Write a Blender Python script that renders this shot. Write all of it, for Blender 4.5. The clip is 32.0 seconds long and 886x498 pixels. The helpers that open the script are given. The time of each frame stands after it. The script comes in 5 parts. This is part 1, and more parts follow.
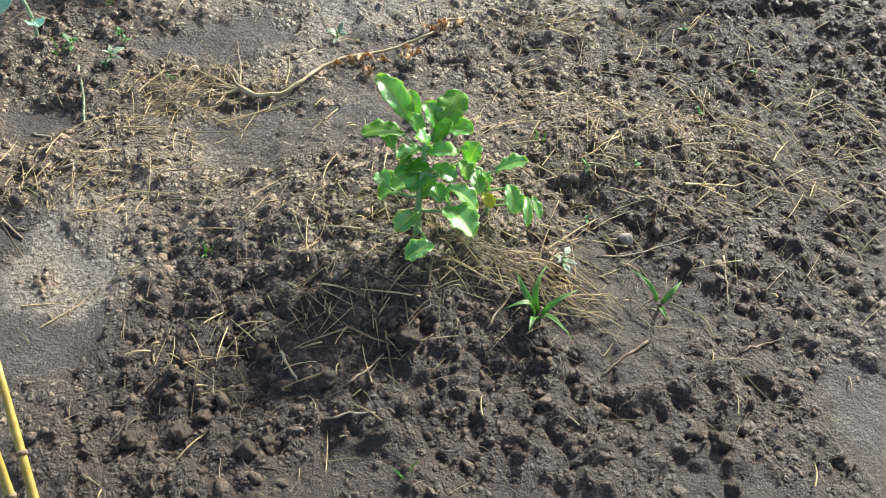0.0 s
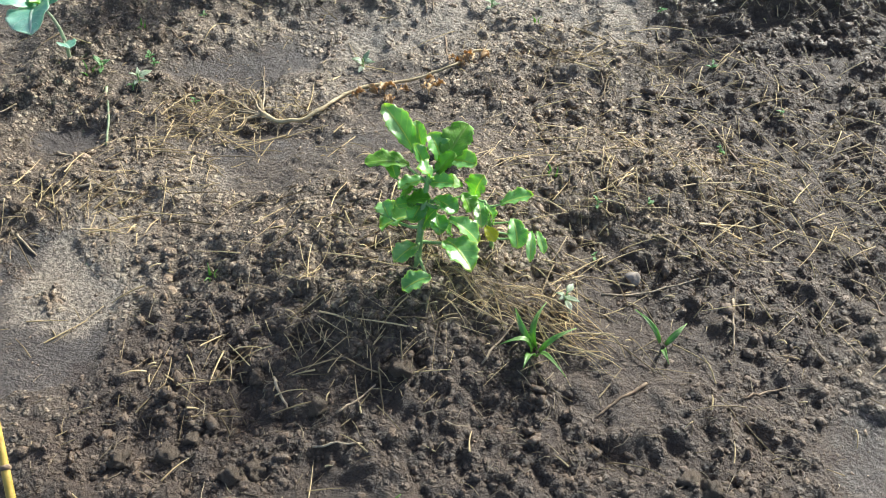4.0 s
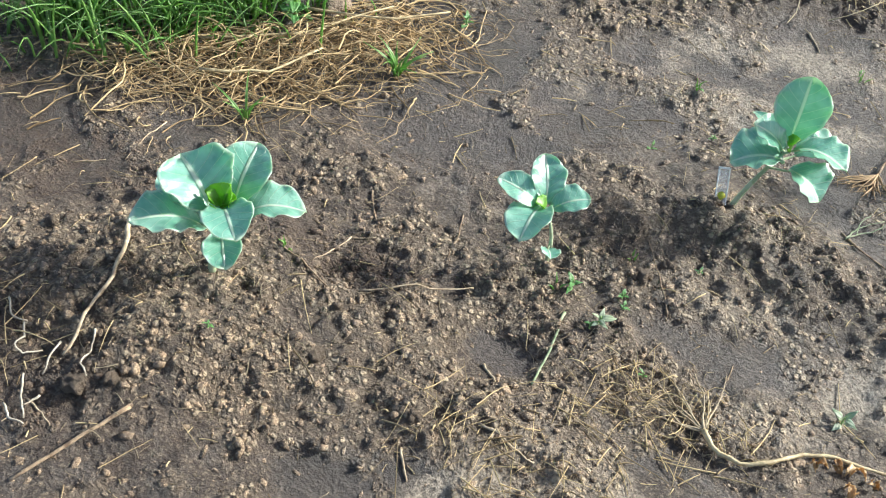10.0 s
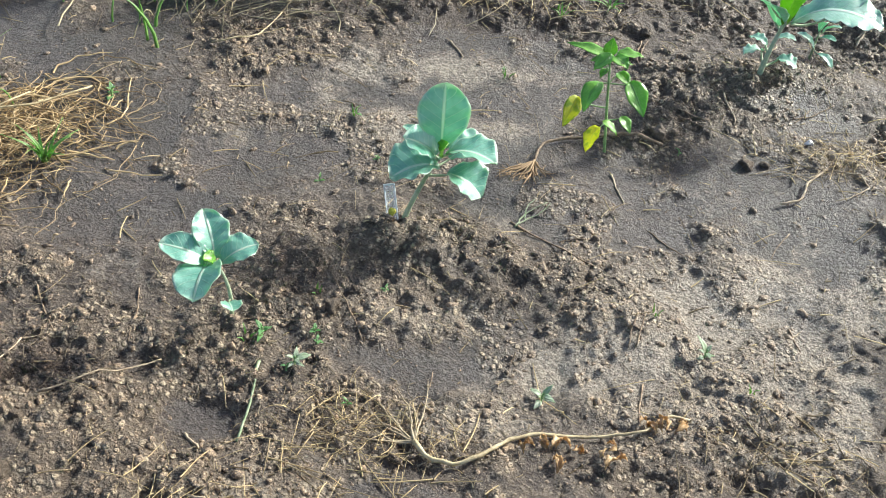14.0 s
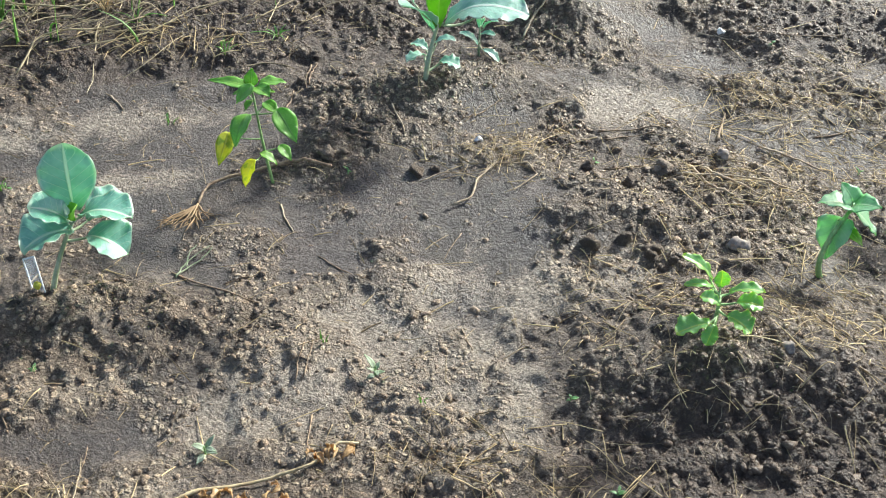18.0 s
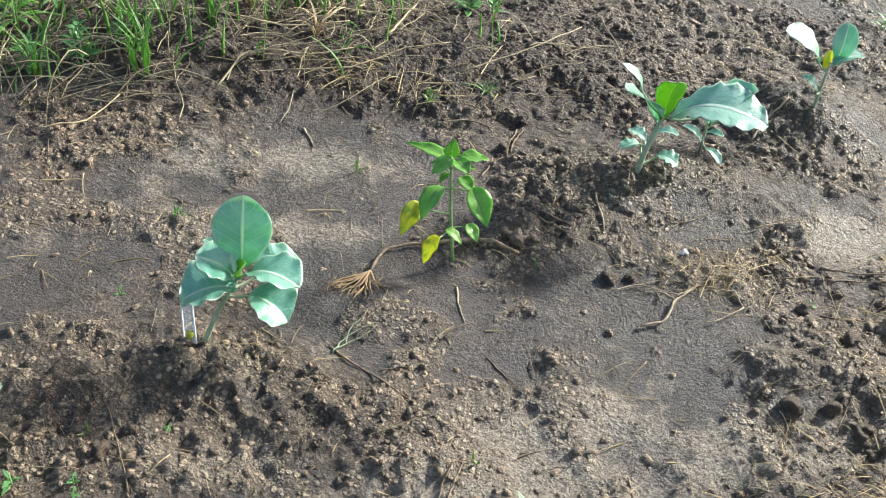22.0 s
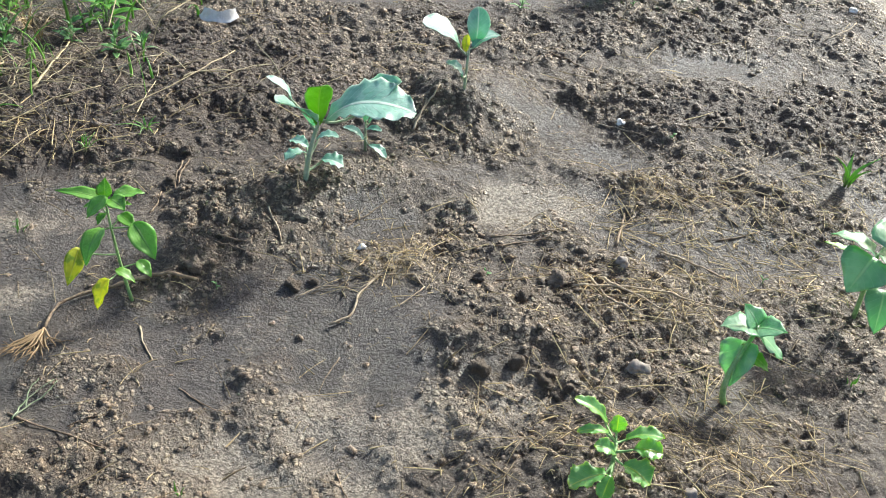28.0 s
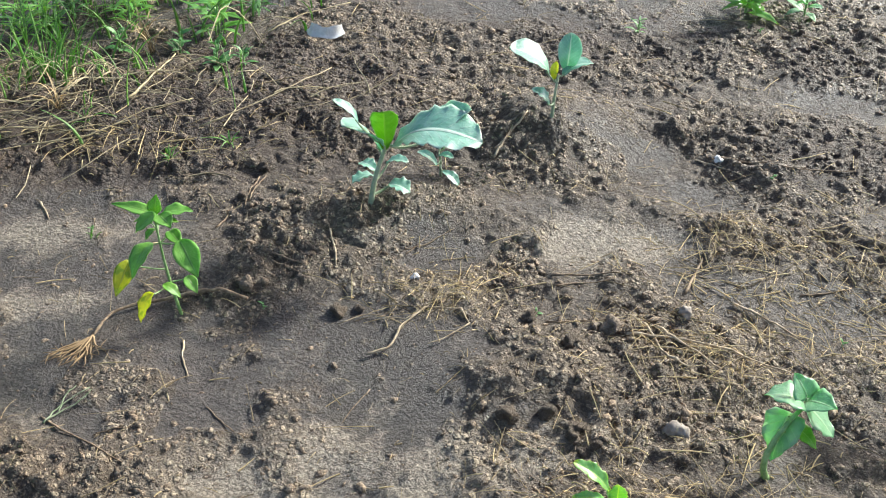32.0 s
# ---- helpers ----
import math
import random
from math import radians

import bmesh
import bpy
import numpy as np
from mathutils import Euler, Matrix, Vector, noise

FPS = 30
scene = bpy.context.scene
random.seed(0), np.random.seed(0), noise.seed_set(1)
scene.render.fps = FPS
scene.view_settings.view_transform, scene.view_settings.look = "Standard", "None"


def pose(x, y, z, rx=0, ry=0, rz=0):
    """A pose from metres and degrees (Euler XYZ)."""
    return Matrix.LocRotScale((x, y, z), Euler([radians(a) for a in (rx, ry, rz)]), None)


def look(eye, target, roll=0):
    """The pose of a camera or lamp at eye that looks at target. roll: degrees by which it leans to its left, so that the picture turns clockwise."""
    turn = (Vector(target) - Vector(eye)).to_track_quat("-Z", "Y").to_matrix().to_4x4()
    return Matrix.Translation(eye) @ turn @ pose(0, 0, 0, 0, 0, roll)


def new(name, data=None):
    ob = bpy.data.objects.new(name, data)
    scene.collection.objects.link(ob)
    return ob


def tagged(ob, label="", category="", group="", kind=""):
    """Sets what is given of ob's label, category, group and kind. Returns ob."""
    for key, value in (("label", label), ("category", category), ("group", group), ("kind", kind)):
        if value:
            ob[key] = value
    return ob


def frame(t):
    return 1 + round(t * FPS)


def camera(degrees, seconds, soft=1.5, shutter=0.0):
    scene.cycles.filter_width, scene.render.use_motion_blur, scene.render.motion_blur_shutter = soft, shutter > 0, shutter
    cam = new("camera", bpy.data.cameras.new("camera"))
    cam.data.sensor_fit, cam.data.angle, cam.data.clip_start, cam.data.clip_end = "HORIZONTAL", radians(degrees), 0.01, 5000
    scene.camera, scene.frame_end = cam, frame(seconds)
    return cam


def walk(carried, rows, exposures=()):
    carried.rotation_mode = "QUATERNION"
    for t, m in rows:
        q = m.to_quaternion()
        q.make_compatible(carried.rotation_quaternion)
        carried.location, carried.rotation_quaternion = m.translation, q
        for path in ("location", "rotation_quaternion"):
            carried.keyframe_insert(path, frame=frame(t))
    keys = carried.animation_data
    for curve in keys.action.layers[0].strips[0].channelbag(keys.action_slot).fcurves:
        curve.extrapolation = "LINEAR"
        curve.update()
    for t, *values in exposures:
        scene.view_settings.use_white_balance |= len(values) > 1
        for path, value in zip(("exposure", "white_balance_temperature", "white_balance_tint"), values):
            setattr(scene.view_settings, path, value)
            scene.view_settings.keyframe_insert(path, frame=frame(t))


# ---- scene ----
cam = camera(45.0, 32.0, soft=1.1)
PATH = [
    (0, (0.4047, -1.6396, 1.1596), (0.6890, -0.3176, -0.3140), 3.73),
    (0.5, (0.4232, -1.6245, 1.1503), (0.6732, -0.3047, -0.3314), 3.10),
    (1, (0.4307, -1.6174, 1.1592), (0.6910, -0.2966, -0.3198), 3.12),
    (1.5, (0.4386, -1.6185, 1.1567), (0.7080, -0.2922, -0.3159), 3.27),
    (2, (0.4539, -1.6164, 1.1560), (0.6947, -0.2928, -0.3239), 2.58),
    (2.5, (0.4777, -1.6276, 1.1474), (0.7145, -0.2897, -0.3202), 2.33),
    (4.5, (0.5241, -1.6402, 1.1638), (0.6703, -0.2593, -0.2756), 1.78),
    (5, (0.5643, -1.6389, 1.1561), (0.7549, -0.2573, -0.2773), 2.84),
    (5.5, (0.5784, -1.5810, 1.1671), (0.7905, -0.2487, -0.3094), 3.85),
    (6, (0.5823, -1.4806, 1.1502), (0.9040, -0.2300, -0.3771), 5.59),
    (6.5, (0.5451, -1.3715, 1.1703), (0.8574, -0.1658, -0.3945), 8.21),
    (7, (0.4854, -1.2876, 1.2055), (0.7284, -0.0597, -0.3544), 10.57),
    (7.5, (0.3969, -1.2373, 1.2437), (0.4566, 0.0197, -0.3108), 12.81),
    (8, (0.3858, -1.1936, 1.2741), (0.1113, 0.0920, -0.2332), 8.96),
    (8.5, (0.3378, -1.2094, 1.2928), (-0.1514, 0.0702, -0.1643), 8.07),
    (9, (0.3100, -1.2195, 1.3032), (-0.3031, 0.0168, -0.1445), 8.39),
    (9.5, (0.3275, -1.2177, 1.2989), (-0.2866, 0.0254, -0.1425), 8.30),
    (10, (0.3362, -1.2021, 1.2916), (-0.2131, 0.0540, -0.1646), 8.46),
    (10.5, (0.3724, -1.1824, 1.2850), (-0.1107, 0.1007, -0.1711), 8.59),
    (11, (0.3286, -1.1227, 1.2078), (0.0362, 0.2079, -0.2565), 11.30),
    (11.5, (0.3395, -1.0998, 1.1847), (-0.0292, 0.1968, -0.2927), 7.08),
    (12, (0.3656, -1.1175, 1.2180), (0.0247, 0.2185, -0.2308), 6.97),
    (12.5, (0.3912, -1.1485, 1.2601), (0.1098, 0.2016, -0.1883), 7.97),
    (13, (0.4130, -1.1553, 1.2851), (0.1775, 0.2027, -0.1642), 9.78),
    (13.5, (0.4444, -1.1503, 1.2976), (0.2519, 0.2637, -0.1037), 8.63),
    (15.5, (0.5177, -1.1694, 1.3092), (0.3973, 0.3236, -0.0161), 6.47),
    (16, (0.5555, -1.1576, 1.3006), (0.5204, 0.3360, -0.0290), 6.17),
    (16.5, (0.6096, -1.1361, 1.2953), (0.6367, 0.3707, -0.0196), 5.29),
    (17, (0.6930, -1.1019, 1.2856), (0.7806, 0.3948, -0.0382), 5.64),
    (17.5, (0.7681, -1.0933, 1.2968), (0.8797, 0.4162, -0.0104), 3.94),
    (18, (0.8146, -1.0789, 1.3031), (0.9090, 0.4374, 0.0025), 3.61),
    (18.5, (0.8462, -1.0501, 1.3091), (0.9514, 0.4657, 0.0087), 3.90),
    (19, (0.8140, -1.0321, 1.3044), (0.8252, 0.4889, 0.0057), 3.64),
    (19.5, (0.7603, -0.9863, 1.2963), (0.7253, 0.5030, -0.0381), 6.52),
    (20, (0.6808, -0.9002, 1.2989), (0.7083, 0.5880, -0.0369), 9.21),
    (20.5, (0.6803, -0.8556, 1.3025), (0.7717, 0.6461, -0.0153), 9.95),
    (21, (0.6962, -0.8051, 1.3086), (0.6271, 0.7035, -0.0027), 9.04),
    (21.5, (0.7356, -0.8076, 1.3080), (0.5753, 0.7002, 0.0038), 7.42),
    (22, (0.7351, -0.8177, 1.3171), (0.5472, 0.6689, -0.0074), 7.91),
    (22.5, (0.7469, -0.8214, 1.3178), (0.5653, 0.6661, -0.0067), 8.31),
    (23, (0.7546, -0.8164, 1.3274), (0.5993, 0.6733, 0.0020), 8.90),
    (23.5, (0.7511, -0.8183, 1.3159), (0.6005, 0.6749, -0.0061), 8.94),
    (24, (0.7475, -0.8176, 1.3246), (0.5865, 0.6755, 0.0037), 8.81),
    (24.5, (0.7611, -0.8211, 1.3307), (0.6162, 0.6860, 0.0240), 9.10),
    (26.5, (0.8294, -0.8612, 1.2904), (0.7675, 0.6843, 0.0225), 7.43),
    (27, (0.8632, -0.8617, 1.2980), (0.8788, 0.6860, 0.0314), 6.51),
    (27.5, (0.8986, -0.8601, 1.3057), (1.0524, 0.6834, 0.0432), 5.94),
    (28, (0.8938, -0.8522, 1.3140), (1.1385, 0.7020, 0.0793), 6.67),
    (28.5, (0.8835, -0.8547, 1.3165), (1.1508, 0.7206, 0.1136), 7.22),
    (29, (0.8609, -0.8518, 1.3268), (1.0945, 0.7443, 0.1444), 7.20),
    (29.5, (0.8636, -0.8585, 1.3263), (0.9967, 0.7355, 0.1257), 5.93),
    (30, (0.8710, -0.8624, 1.3331), (0.9649, 0.7366, 0.1354), 5.23),
    (30.5, (0.8877, -0.8440, 1.3320), (0.9975, 0.7420, 0.1185), 5.49),
    (31, (0.9833, -0.8064, 1.3297), (0.9892, 0.7622, 0.0890), 4.56),
    (31.5, (1.0902, -0.7792, 1.3330), (1.0009, 0.7513, 0.0487), 4.27),
    (32, (1.1597, -0.7711, 1.3460), (1.0471, 0.7823, 0.0913), 2.44),
]
walk(cam, [(t, look(eye, target, roll)) for t, eye, target, roll in PATH],
     exposures=[(0, 0.02, 6450, 5.5), (5.5, 0.03, 6450, 5.5), (8.5, 0.13, 6450, 5.5), (20, 0.06, 6450, 5.5), (25, 0.01, 6450, 5.5), (32, 0.00, 6450, 5.5)])

# ---- light ----
SUN_TURN, SUN_HEIGHT = 44.0, 27.0
world = bpy.data.worlds.new("sky")
scene.world = world
world.use_nodes = True
wn = world.node_tree.nodes
sky = wn.new("ShaderNodeTexSky")
sky.sky_type = "NISHITA"
sky.sun_disc = False
sky.air_density, sky.dust_density = 0.8, 2.5
sky.sun_elevation, sky.sun_rotation = radians(SUN_HEIGHT), radians(SUN_TURN)
wn["Background"].inputs["Strength"].default_value = 0.225
world.node_tree.links.new(sky.outputs[0], wn["Background"].inputs["Color"])
sun = new("sun", bpy.data.lights.new("sun", "SUN"))
sun.data.energy, sun.data.angle, sun.data.color = 7.2, radians(5.0), (1.0, 0.995, 0.945)
_e, _a = radians(SUN_HEIGHT), radians(SUN_TURN)
sun.matrix_world = look((30 * math.sin(_a) * math.cos(_e), 30 * math.cos(_a) * math.cos(_e), 30 * math.sin(_e)), (0, 0, 0))


# ---- materials ----
def material(name):
    mat = bpy.data.materials.new(name)
    mat.use_nodes = True
    nt = mat.node_tree
    return mat, nt.nodes, nt.links, nt.nodes["Principled BSDF"]


def mixer(nodes, links, fac, a, b):
    m = nodes.new("ShaderNodeMix")
    m.data_type = "RGBA"
    for i, v in ((0, fac), (6, a), (7, b)):
        if isinstance(v, (tuple, float, int)):
            m.inputs[i].default_value = (*v, 1) if isinstance(v, tuple) else v
        else:
            links.new(v, m.inputs[i])
    return m.outputs[2]


def noise_node(nodes, links, coord, scale, detail=4.0, rough=0.6):
    n = nodes.new("ShaderNodeTexNoise")
    n.inputs["Scale"].default_value, n.inputs["Detail"].default_value, n.inputs["Roughness"].default_value = scale, detail, rough
    links.new(coord, n.inputs["Vector"])
    return n.outputs["Fac"]


def ramp(nodes, links, fac, lo, hi):
    m = nodes.new("ShaderNodeMapRange")
    m.interpolation_type = "SMOOTHSTEP"
    m.inputs["From Min"].default_value, m.inputs["From Max"].default_value = lo, hi
    links.new(fac, m.inputs["Value"])
    return m.outputs[0]


def maths(nodes, links, op, a, b):
    m = nodes.new("ShaderNodeMath")
    m.operation = op
    for i, v in ((0, a), (1, b)):
        if isinstance(v, (float, int)):
            m.inputs[i].default_value = v
        else:
            links.new(v, m.inputs[i])
    return m.outputs[0]


def bump(nodes, links, shader, height, strength, distance):
    b = nodes.new("ShaderNodeBump")
    b.inputs["Strength"].default_value, b.inputs["Distance"].default_value = strength, distance
    links.new(height, b.inputs["Height"])
    links.new(b.outputs[0], shader.inputs["Normal"])


def ramp_to(nodes, links, fac, lo, hi):
    """fac from 0 to 1, turned into a value from lo to hi."""
    return maths(nodes, links, "ADD", maths(nodes, links, "MULTIPLY", fac, hi - lo), lo)


def soil_material():
    mat, n, l, s = material("soil")
    co = n.new("ShaderNodeTexCoord").outputs["Object"]
    crust = n.new("ShaderNodeAttribute")
    crust.attribute_name = "crust"
    big = noise_node(n, l, co, 3.0, 5.0, 0.62)
    mid = noise_node(n, l, co, 24.0, 5.0, 0.7)
    fine = noise_node(n, l, co, 150.0, 5.0, 0.75)
    dirt = mixer(n, l, ramp(n, l, mid, 0.38, 0.66), (0.071, 0.049, 0.036), (0.141, 0.102, 0.075))
    dirt = mixer(n, l, maths(n, l, "MULTIPLY", ramp(n, l, fine, 0.50, 0.63), 0.7), dirt, (0.386, 0.308, 0.221))
    silt = mixer(n, l, maths(n, l, "MULTIPLY", ramp(n, l, fine, 0.45, 0.62), ramp(n, l, mid, 0.36, 0.58)), (0.095, 0.077, 0.069), (0.202, 0.168, 0.144))
    damp = mixer(n, l, ramp(n, l, big, 0.36, 0.58), (0.084, 0.070, 0.061), silt)
    edge = maths(n, l, "ADD", crust.outputs["Fac"], maths(n, l, "MULTIPLY", maths(n, l, "SUBTRACT", mid, 0.5), 0.9))
    soil = mixer(n, l, ramp(n, l, edge, 0.35, 0.7), dirt, damp)
    dry = n.new("ShaderNodeAttribute")
    dry.attribute_name = "paleness"
    # light silt colour: dried crust, and sunlit patches painted in
    pale_silt = mixer(n, l, ramp(n, l, fine, 0.36, 0.62), (0.163, 0.133, 0.105), (0.515, 0.428, 0.331))
    mottle = maths(n, l, "ADD", dry.outputs["Fac"], maths(n, l, "MULTIPLY", maths(n, l, "SUBTRACT", mid, 0.5), 1.6))
    soil = mixer(n, l, ramp(n, l, mottle, 0.20, 0.85), soil, pale_silt)
    # dark earth: damp, and shade painted into the colour
    damp_shade = mixer(n, l, ramp(n, l, fine, 0.45, 0.75), (0.080, 0.052, 0.037), (0.149, 0.104, 0.072))
    def crumbed(scale):
        v = n.new("ShaderNodeTexVoronoi")
        v.feature = "SMOOTH_F1"
        v.inputs["Scale"].default_value, v.inputs["Smoothness"].default_value = scale, 0.25
        wob = n.new("ShaderNodeVectorMath")
        wob.operation = "MULTIPLY_ADD"
        nz = n.new("ShaderNodeTexNoise")
        nz.inputs["Scale"].default_value = scale * 0.7
        l.new(co, nz.inputs["Vector"])
        l.new(nz.outputs["Color"], wob.inputs[0])
        wob.inputs[1].default_value = (0.9 / scale,) * 3
        l.new(co, wob.inputs[2])
        l.new(wob.outputs[0], v.inputs["Vector"])
        sep = n.new("ShaderNodeSeparateColor")
        l.new(v.outputs["Color"], sep.inputs[0])
        return maths(n, l, "MULTIPLY", ramp(n, l, v.outputs["Distance"], 0.54, 0.26), ramp(n, l, sep.outputs[0], 0.30, 0.85))
    baked = n.new("ShaderNodeAttribute")
    baked.attribute_name = "baked"
    strewn = ramp(n, l, maths(n, l, "ADD", baked.outputs["Fac"], maths(n, l, "MULTIPLY", maths(n, l, "SUBTRACT", mid, 0.5), 0.8)), 0.2, 0.8)
    crumb = maths(n, l, "MULTIPLY", maths(n, l, "MAXIMUM", crumbed(85.0), maths(n, l, "MULTIPLY", crumbed(165.0), 0.4)), strewn)
    soil = mixer(n, l, maths(n, l, "MULTIPLY", strewn, 0.45), soil, (0.181, 0.128, 0.082))
    soil = mixer(n, l, maths(n, l, "MULTIPLY", crumb, 0.85), soil, (0.617, 0.489, 0.332))
    soil = mixer(n, l, maths(n, l, "MULTIPLY", ramp(n, l, mottle, -0.2, -0.8), 0.86), soil, damp_shade)
    l.new(soil, s.inputs["Base Color"])
    l.new(maths(n, l, "ADD", maths(n, l, "MULTIPLY", fine, 0.55), ramp_to(n, l, ramp(n, l, edge, 0.35, 0.7), 0.36, 0.20)), s.inputs["Roughness"])
    s.inputs["Specular IOR Level"].default_value = 0.65
    gritty = noise_node(n, l, co, 85.0, 4.0, 0.8)
    h = maths(n, l, "ADD", maths(n, l, "ADD", maths(n, l, "MULTIPLY", mid, 0.5), maths(n, l, "MULTIPLY", crumb, 0.80)), maths(n, l, "ADD", maths(n, l, "MULTIPLY", fine, 0.8), maths(n, l, "MULTIPLY", gritty, 1.1)))
    bump(n, l, s, h, 1.0, 0.016)
    return mat


def clod_material():
    mat, n, l, s = material("clod_earth")
    co = n.new("ShaderNodeTexCoord").outputs["Object"]
    geo = n.new("ShaderNodeNewGeometry")
    mid = noise_node(n, l, co, 60.0, 4.0, 0.7)
    fine = noise_node(n, l, co, 300.0, 4.0, 0.75)
    base = mixer(n, l, ramp(n, l, geo.outputs["Random Per Island"], 0.0, 1.0), (0.081, 0.054, 0.037), (0.258, 0.179, 0.115))
    base = mixer(n, l, ramp(n, l, fine, 0.49, 0.64), base, (0.589, 0.446, 0.294))
    # crumbs take on the ground's painted shade and damp
    dry = n.new("ShaderNodeAttribute")
    dry.attribute_name = "paleness"
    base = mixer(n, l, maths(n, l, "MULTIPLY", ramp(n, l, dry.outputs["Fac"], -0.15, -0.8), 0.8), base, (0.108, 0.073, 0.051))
    l.new(base, s.inputs["Base Color"])
    s.inputs["Roughness"].default_value = 0.40
    bump(n, l, s, maths(n, l, "ADD", mid, maths(n, l, "MULTIPLY", fine, 0.5)), 1.0, 0.006)
    return mat


def straw_material(name, dark, light, rough=0.6):
    mat, n, l, s = material(name)
    geo = n.new("ShaderNodeNewGeometry")
    co = n.new("ShaderNodeTexCoord").outputs["Object"]
    f = maths(n, l, "ADD", maths(n, l, "MULTIPLY", geo.outputs["Random Per Island"], 0.7), maths(n, l, "MULTIPLY", noise_node(n, l, co, 90.0, 3.0), 0.45))
    l.new(mixer(n, l, ramp(n, l, f, 0.1, 1.0), dark, light), s.inputs["Base Color"])
    s.inputs["Roughness"].default_value = rough
    bump(n, l, s, noise_node(n, l, co, 400.0, 2.0), 0.4, 0.001)
    return mat


def leaf_material(name, deep, pale, vein, rough=0.42, glow=0.4, clear=None, ribs=7.0, spots=None, wax=0.25, rim=0.0):
    """A thin leaf: pale midrib and side veins by the leaf's own u (across) and v (along), and light passing through."""
    mat, n, l, s = material(name)
    uv = n.new("ShaderNodeUVMap").outputs[0]
    co = n.new("ShaderNodeTexCoord").outputs["Object"]
    sep = n.new("ShaderNodeSeparateXYZ")
    l.new(uv, sep.inputs[0])
    across = maths(n, l, "ABSOLUTE", maths(n, l, "SUBTRACT", sep.outputs[0], 0.5), 0.0)
    along = maths(n, l, "SUBTRACT", sep.outputs[1], maths(n, l, "MULTIPLY", across, 0.55))
    wave = maths(n, l, "ABSOLUTE", maths(n, l, "SINE", maths(n, l, "MULTIPLY", along, ribs * math.pi), 0.0), 0.0)
    midrib = ramp(n, l, across, 0.045, 0.015)
    side = maths(n, l, "MULTIPLY", ramp(n, l, wave, 0.15, 0.02), 0.65)
    veins = maths(n, l, "MAXIMUM", midrib, side)
    # leaf edges catching the light, painted on in the vein colour
    if rim:
        veins = maths(n, l, "MAXIMUM", veins, maths(n, l, "MULTIPLY", maths(n, l, "MAXIMUM", ramp(n, l, across, 0.43, 0.49), ramp(n, l, sep.outputs[1], 0.90, 0.97)), rim))
    tone = noise_node(n, l, co, 30.0, 3.0)
    body = mixer(n, l, ramp(n, l, tone, 0.35, 0.68), deep, pale)
    if spots:
        body = mixer(n, l, ramp(n, l, noise_node(n, l, co, 55.0, 2.0), 0.54, 0.66), body, spots)
    col = mixer(n, l, veins, body, vein)
    l.new(col, s.inputs["Base Color"])
    s.inputs["Roughness"].default_value = rough
    s.inputs["Specular IOR Level"].default_value = 0.9
    s.inputs["Coat Weight"].default_value, s.inputs["Coat Roughness"].default_value, s.inputs["Coat IOR"].default_value = wax, 0.33, 1.8
    bump(n, l, s, maths(n, l, "ADD", maths(n, l, "MULTIPLY", veins, -1.0), maths(n, l, "MULTIPLY", noise_node(n, l, co, 75.0, 4.0), 0.8)), 0.6, 0.0055)
    tr = n.new("ShaderNodeBsdfTranslucent")
    tint = mixer(n, l, 0.5, col, clear or (0.30, 0.62, 0.06))
    l.new(tint, tr.inputs["Color"])
    mix = n.new("ShaderNodeMixShader")
    mix.inputs[0].default_value = glow
    l.new(s.outputs[0], mix.inputs[1])
    l.new(tr.outputs[0], mix.inputs[2])
    l.new(mix.outputs[0], n["Material Output"].inputs["Surface"])
    return mat


def plain_material(name, dark, light, scale, rough, bumps=0.5, depth=0.002):
    mat, n, l, s = material(name)
    co = n.new("ShaderNodeTexCoord").outputs["Object"]
    f = noise_node(n, l, co, scale, 5.0, 0.65)
    l.new(mixer(n, l, ramp(n, l, f, 0.35, 0.68), dark, light), s.inputs["Base Color"])
    s.inputs["Roughness"].default_value = rough
    bump(n, l, s, noise_node(n, l, co, scale * 4, 4.0), bumps, depth)
    return mat


SOIL = soil_material()
CLOD = clod_material()
STRAW = straw_material("dry_straw", (0.16, 0.112, 0.060), (0.88, 0.68, 0.36))
FIBRE = straw_material("root_fibre", (0.15, 0.110, 0.068), (0.52, 0.42, 0.27))
DEAD = straw_material("dead_stem", (0.16, 0.120, 0.070), (0.66, 0.55, 0.34))
HAY = straw_material("golden_hay", (0.20, 0.130, 0.062), (0.70, 0.52, 0.28))
GRASS = leaf_material("grass_blade", (0.190, 0.470, 0.110), (0.36, 0.62, 0.16), (0.24, 0.40, 0.12), 0.4, 0.5, ribs=0.0)
BRASSICA = leaf_material("brassica_leaf", (0.220, 0.540, 0.430), (0.400, 0.710, 0.610), (0.86, 0.95, 0.84), 0.27, 0.44, (0.30, 0.78, 0.12), wax=1.0, rim=0.8)
HEART = leaf_material("young_heart_leaf", (0.16, 0.42, 0.03), (0.28, 0.56, 0.05), (0.36, 0.55, 0.12), 0.42, 0.5, (0.45, 0.80, 0.03))
PEPPER_GREEN = leaf_material("pepper_leaf", (0.240, 0.550, 0.080), (0.380, 0.700, 0.150), (0.26, 0.50, 0.12), 0.28, 0.5, (0.30, 0.70, 0.04))
YELLOW = leaf_material("yellowing_leaf", (0.66, 0.70, 0.06), (0.84, 0.84, 0.12), (0.60, 0.66, 0.20), 0.4, 0.66, (0.88, 0.95, 0.08), spots=(0.26, 0.46, 0.06))
LUSH = leaf_material("lush_leaf", (0.190, 0.530, 0.140), (0.370, 0.710, 0.270), (0.78, 0.88, 0.22), 0.22, 0.58, (0.62, 0.96, 0.10), ribs=6.0, wax=0.9, rim=0.8)
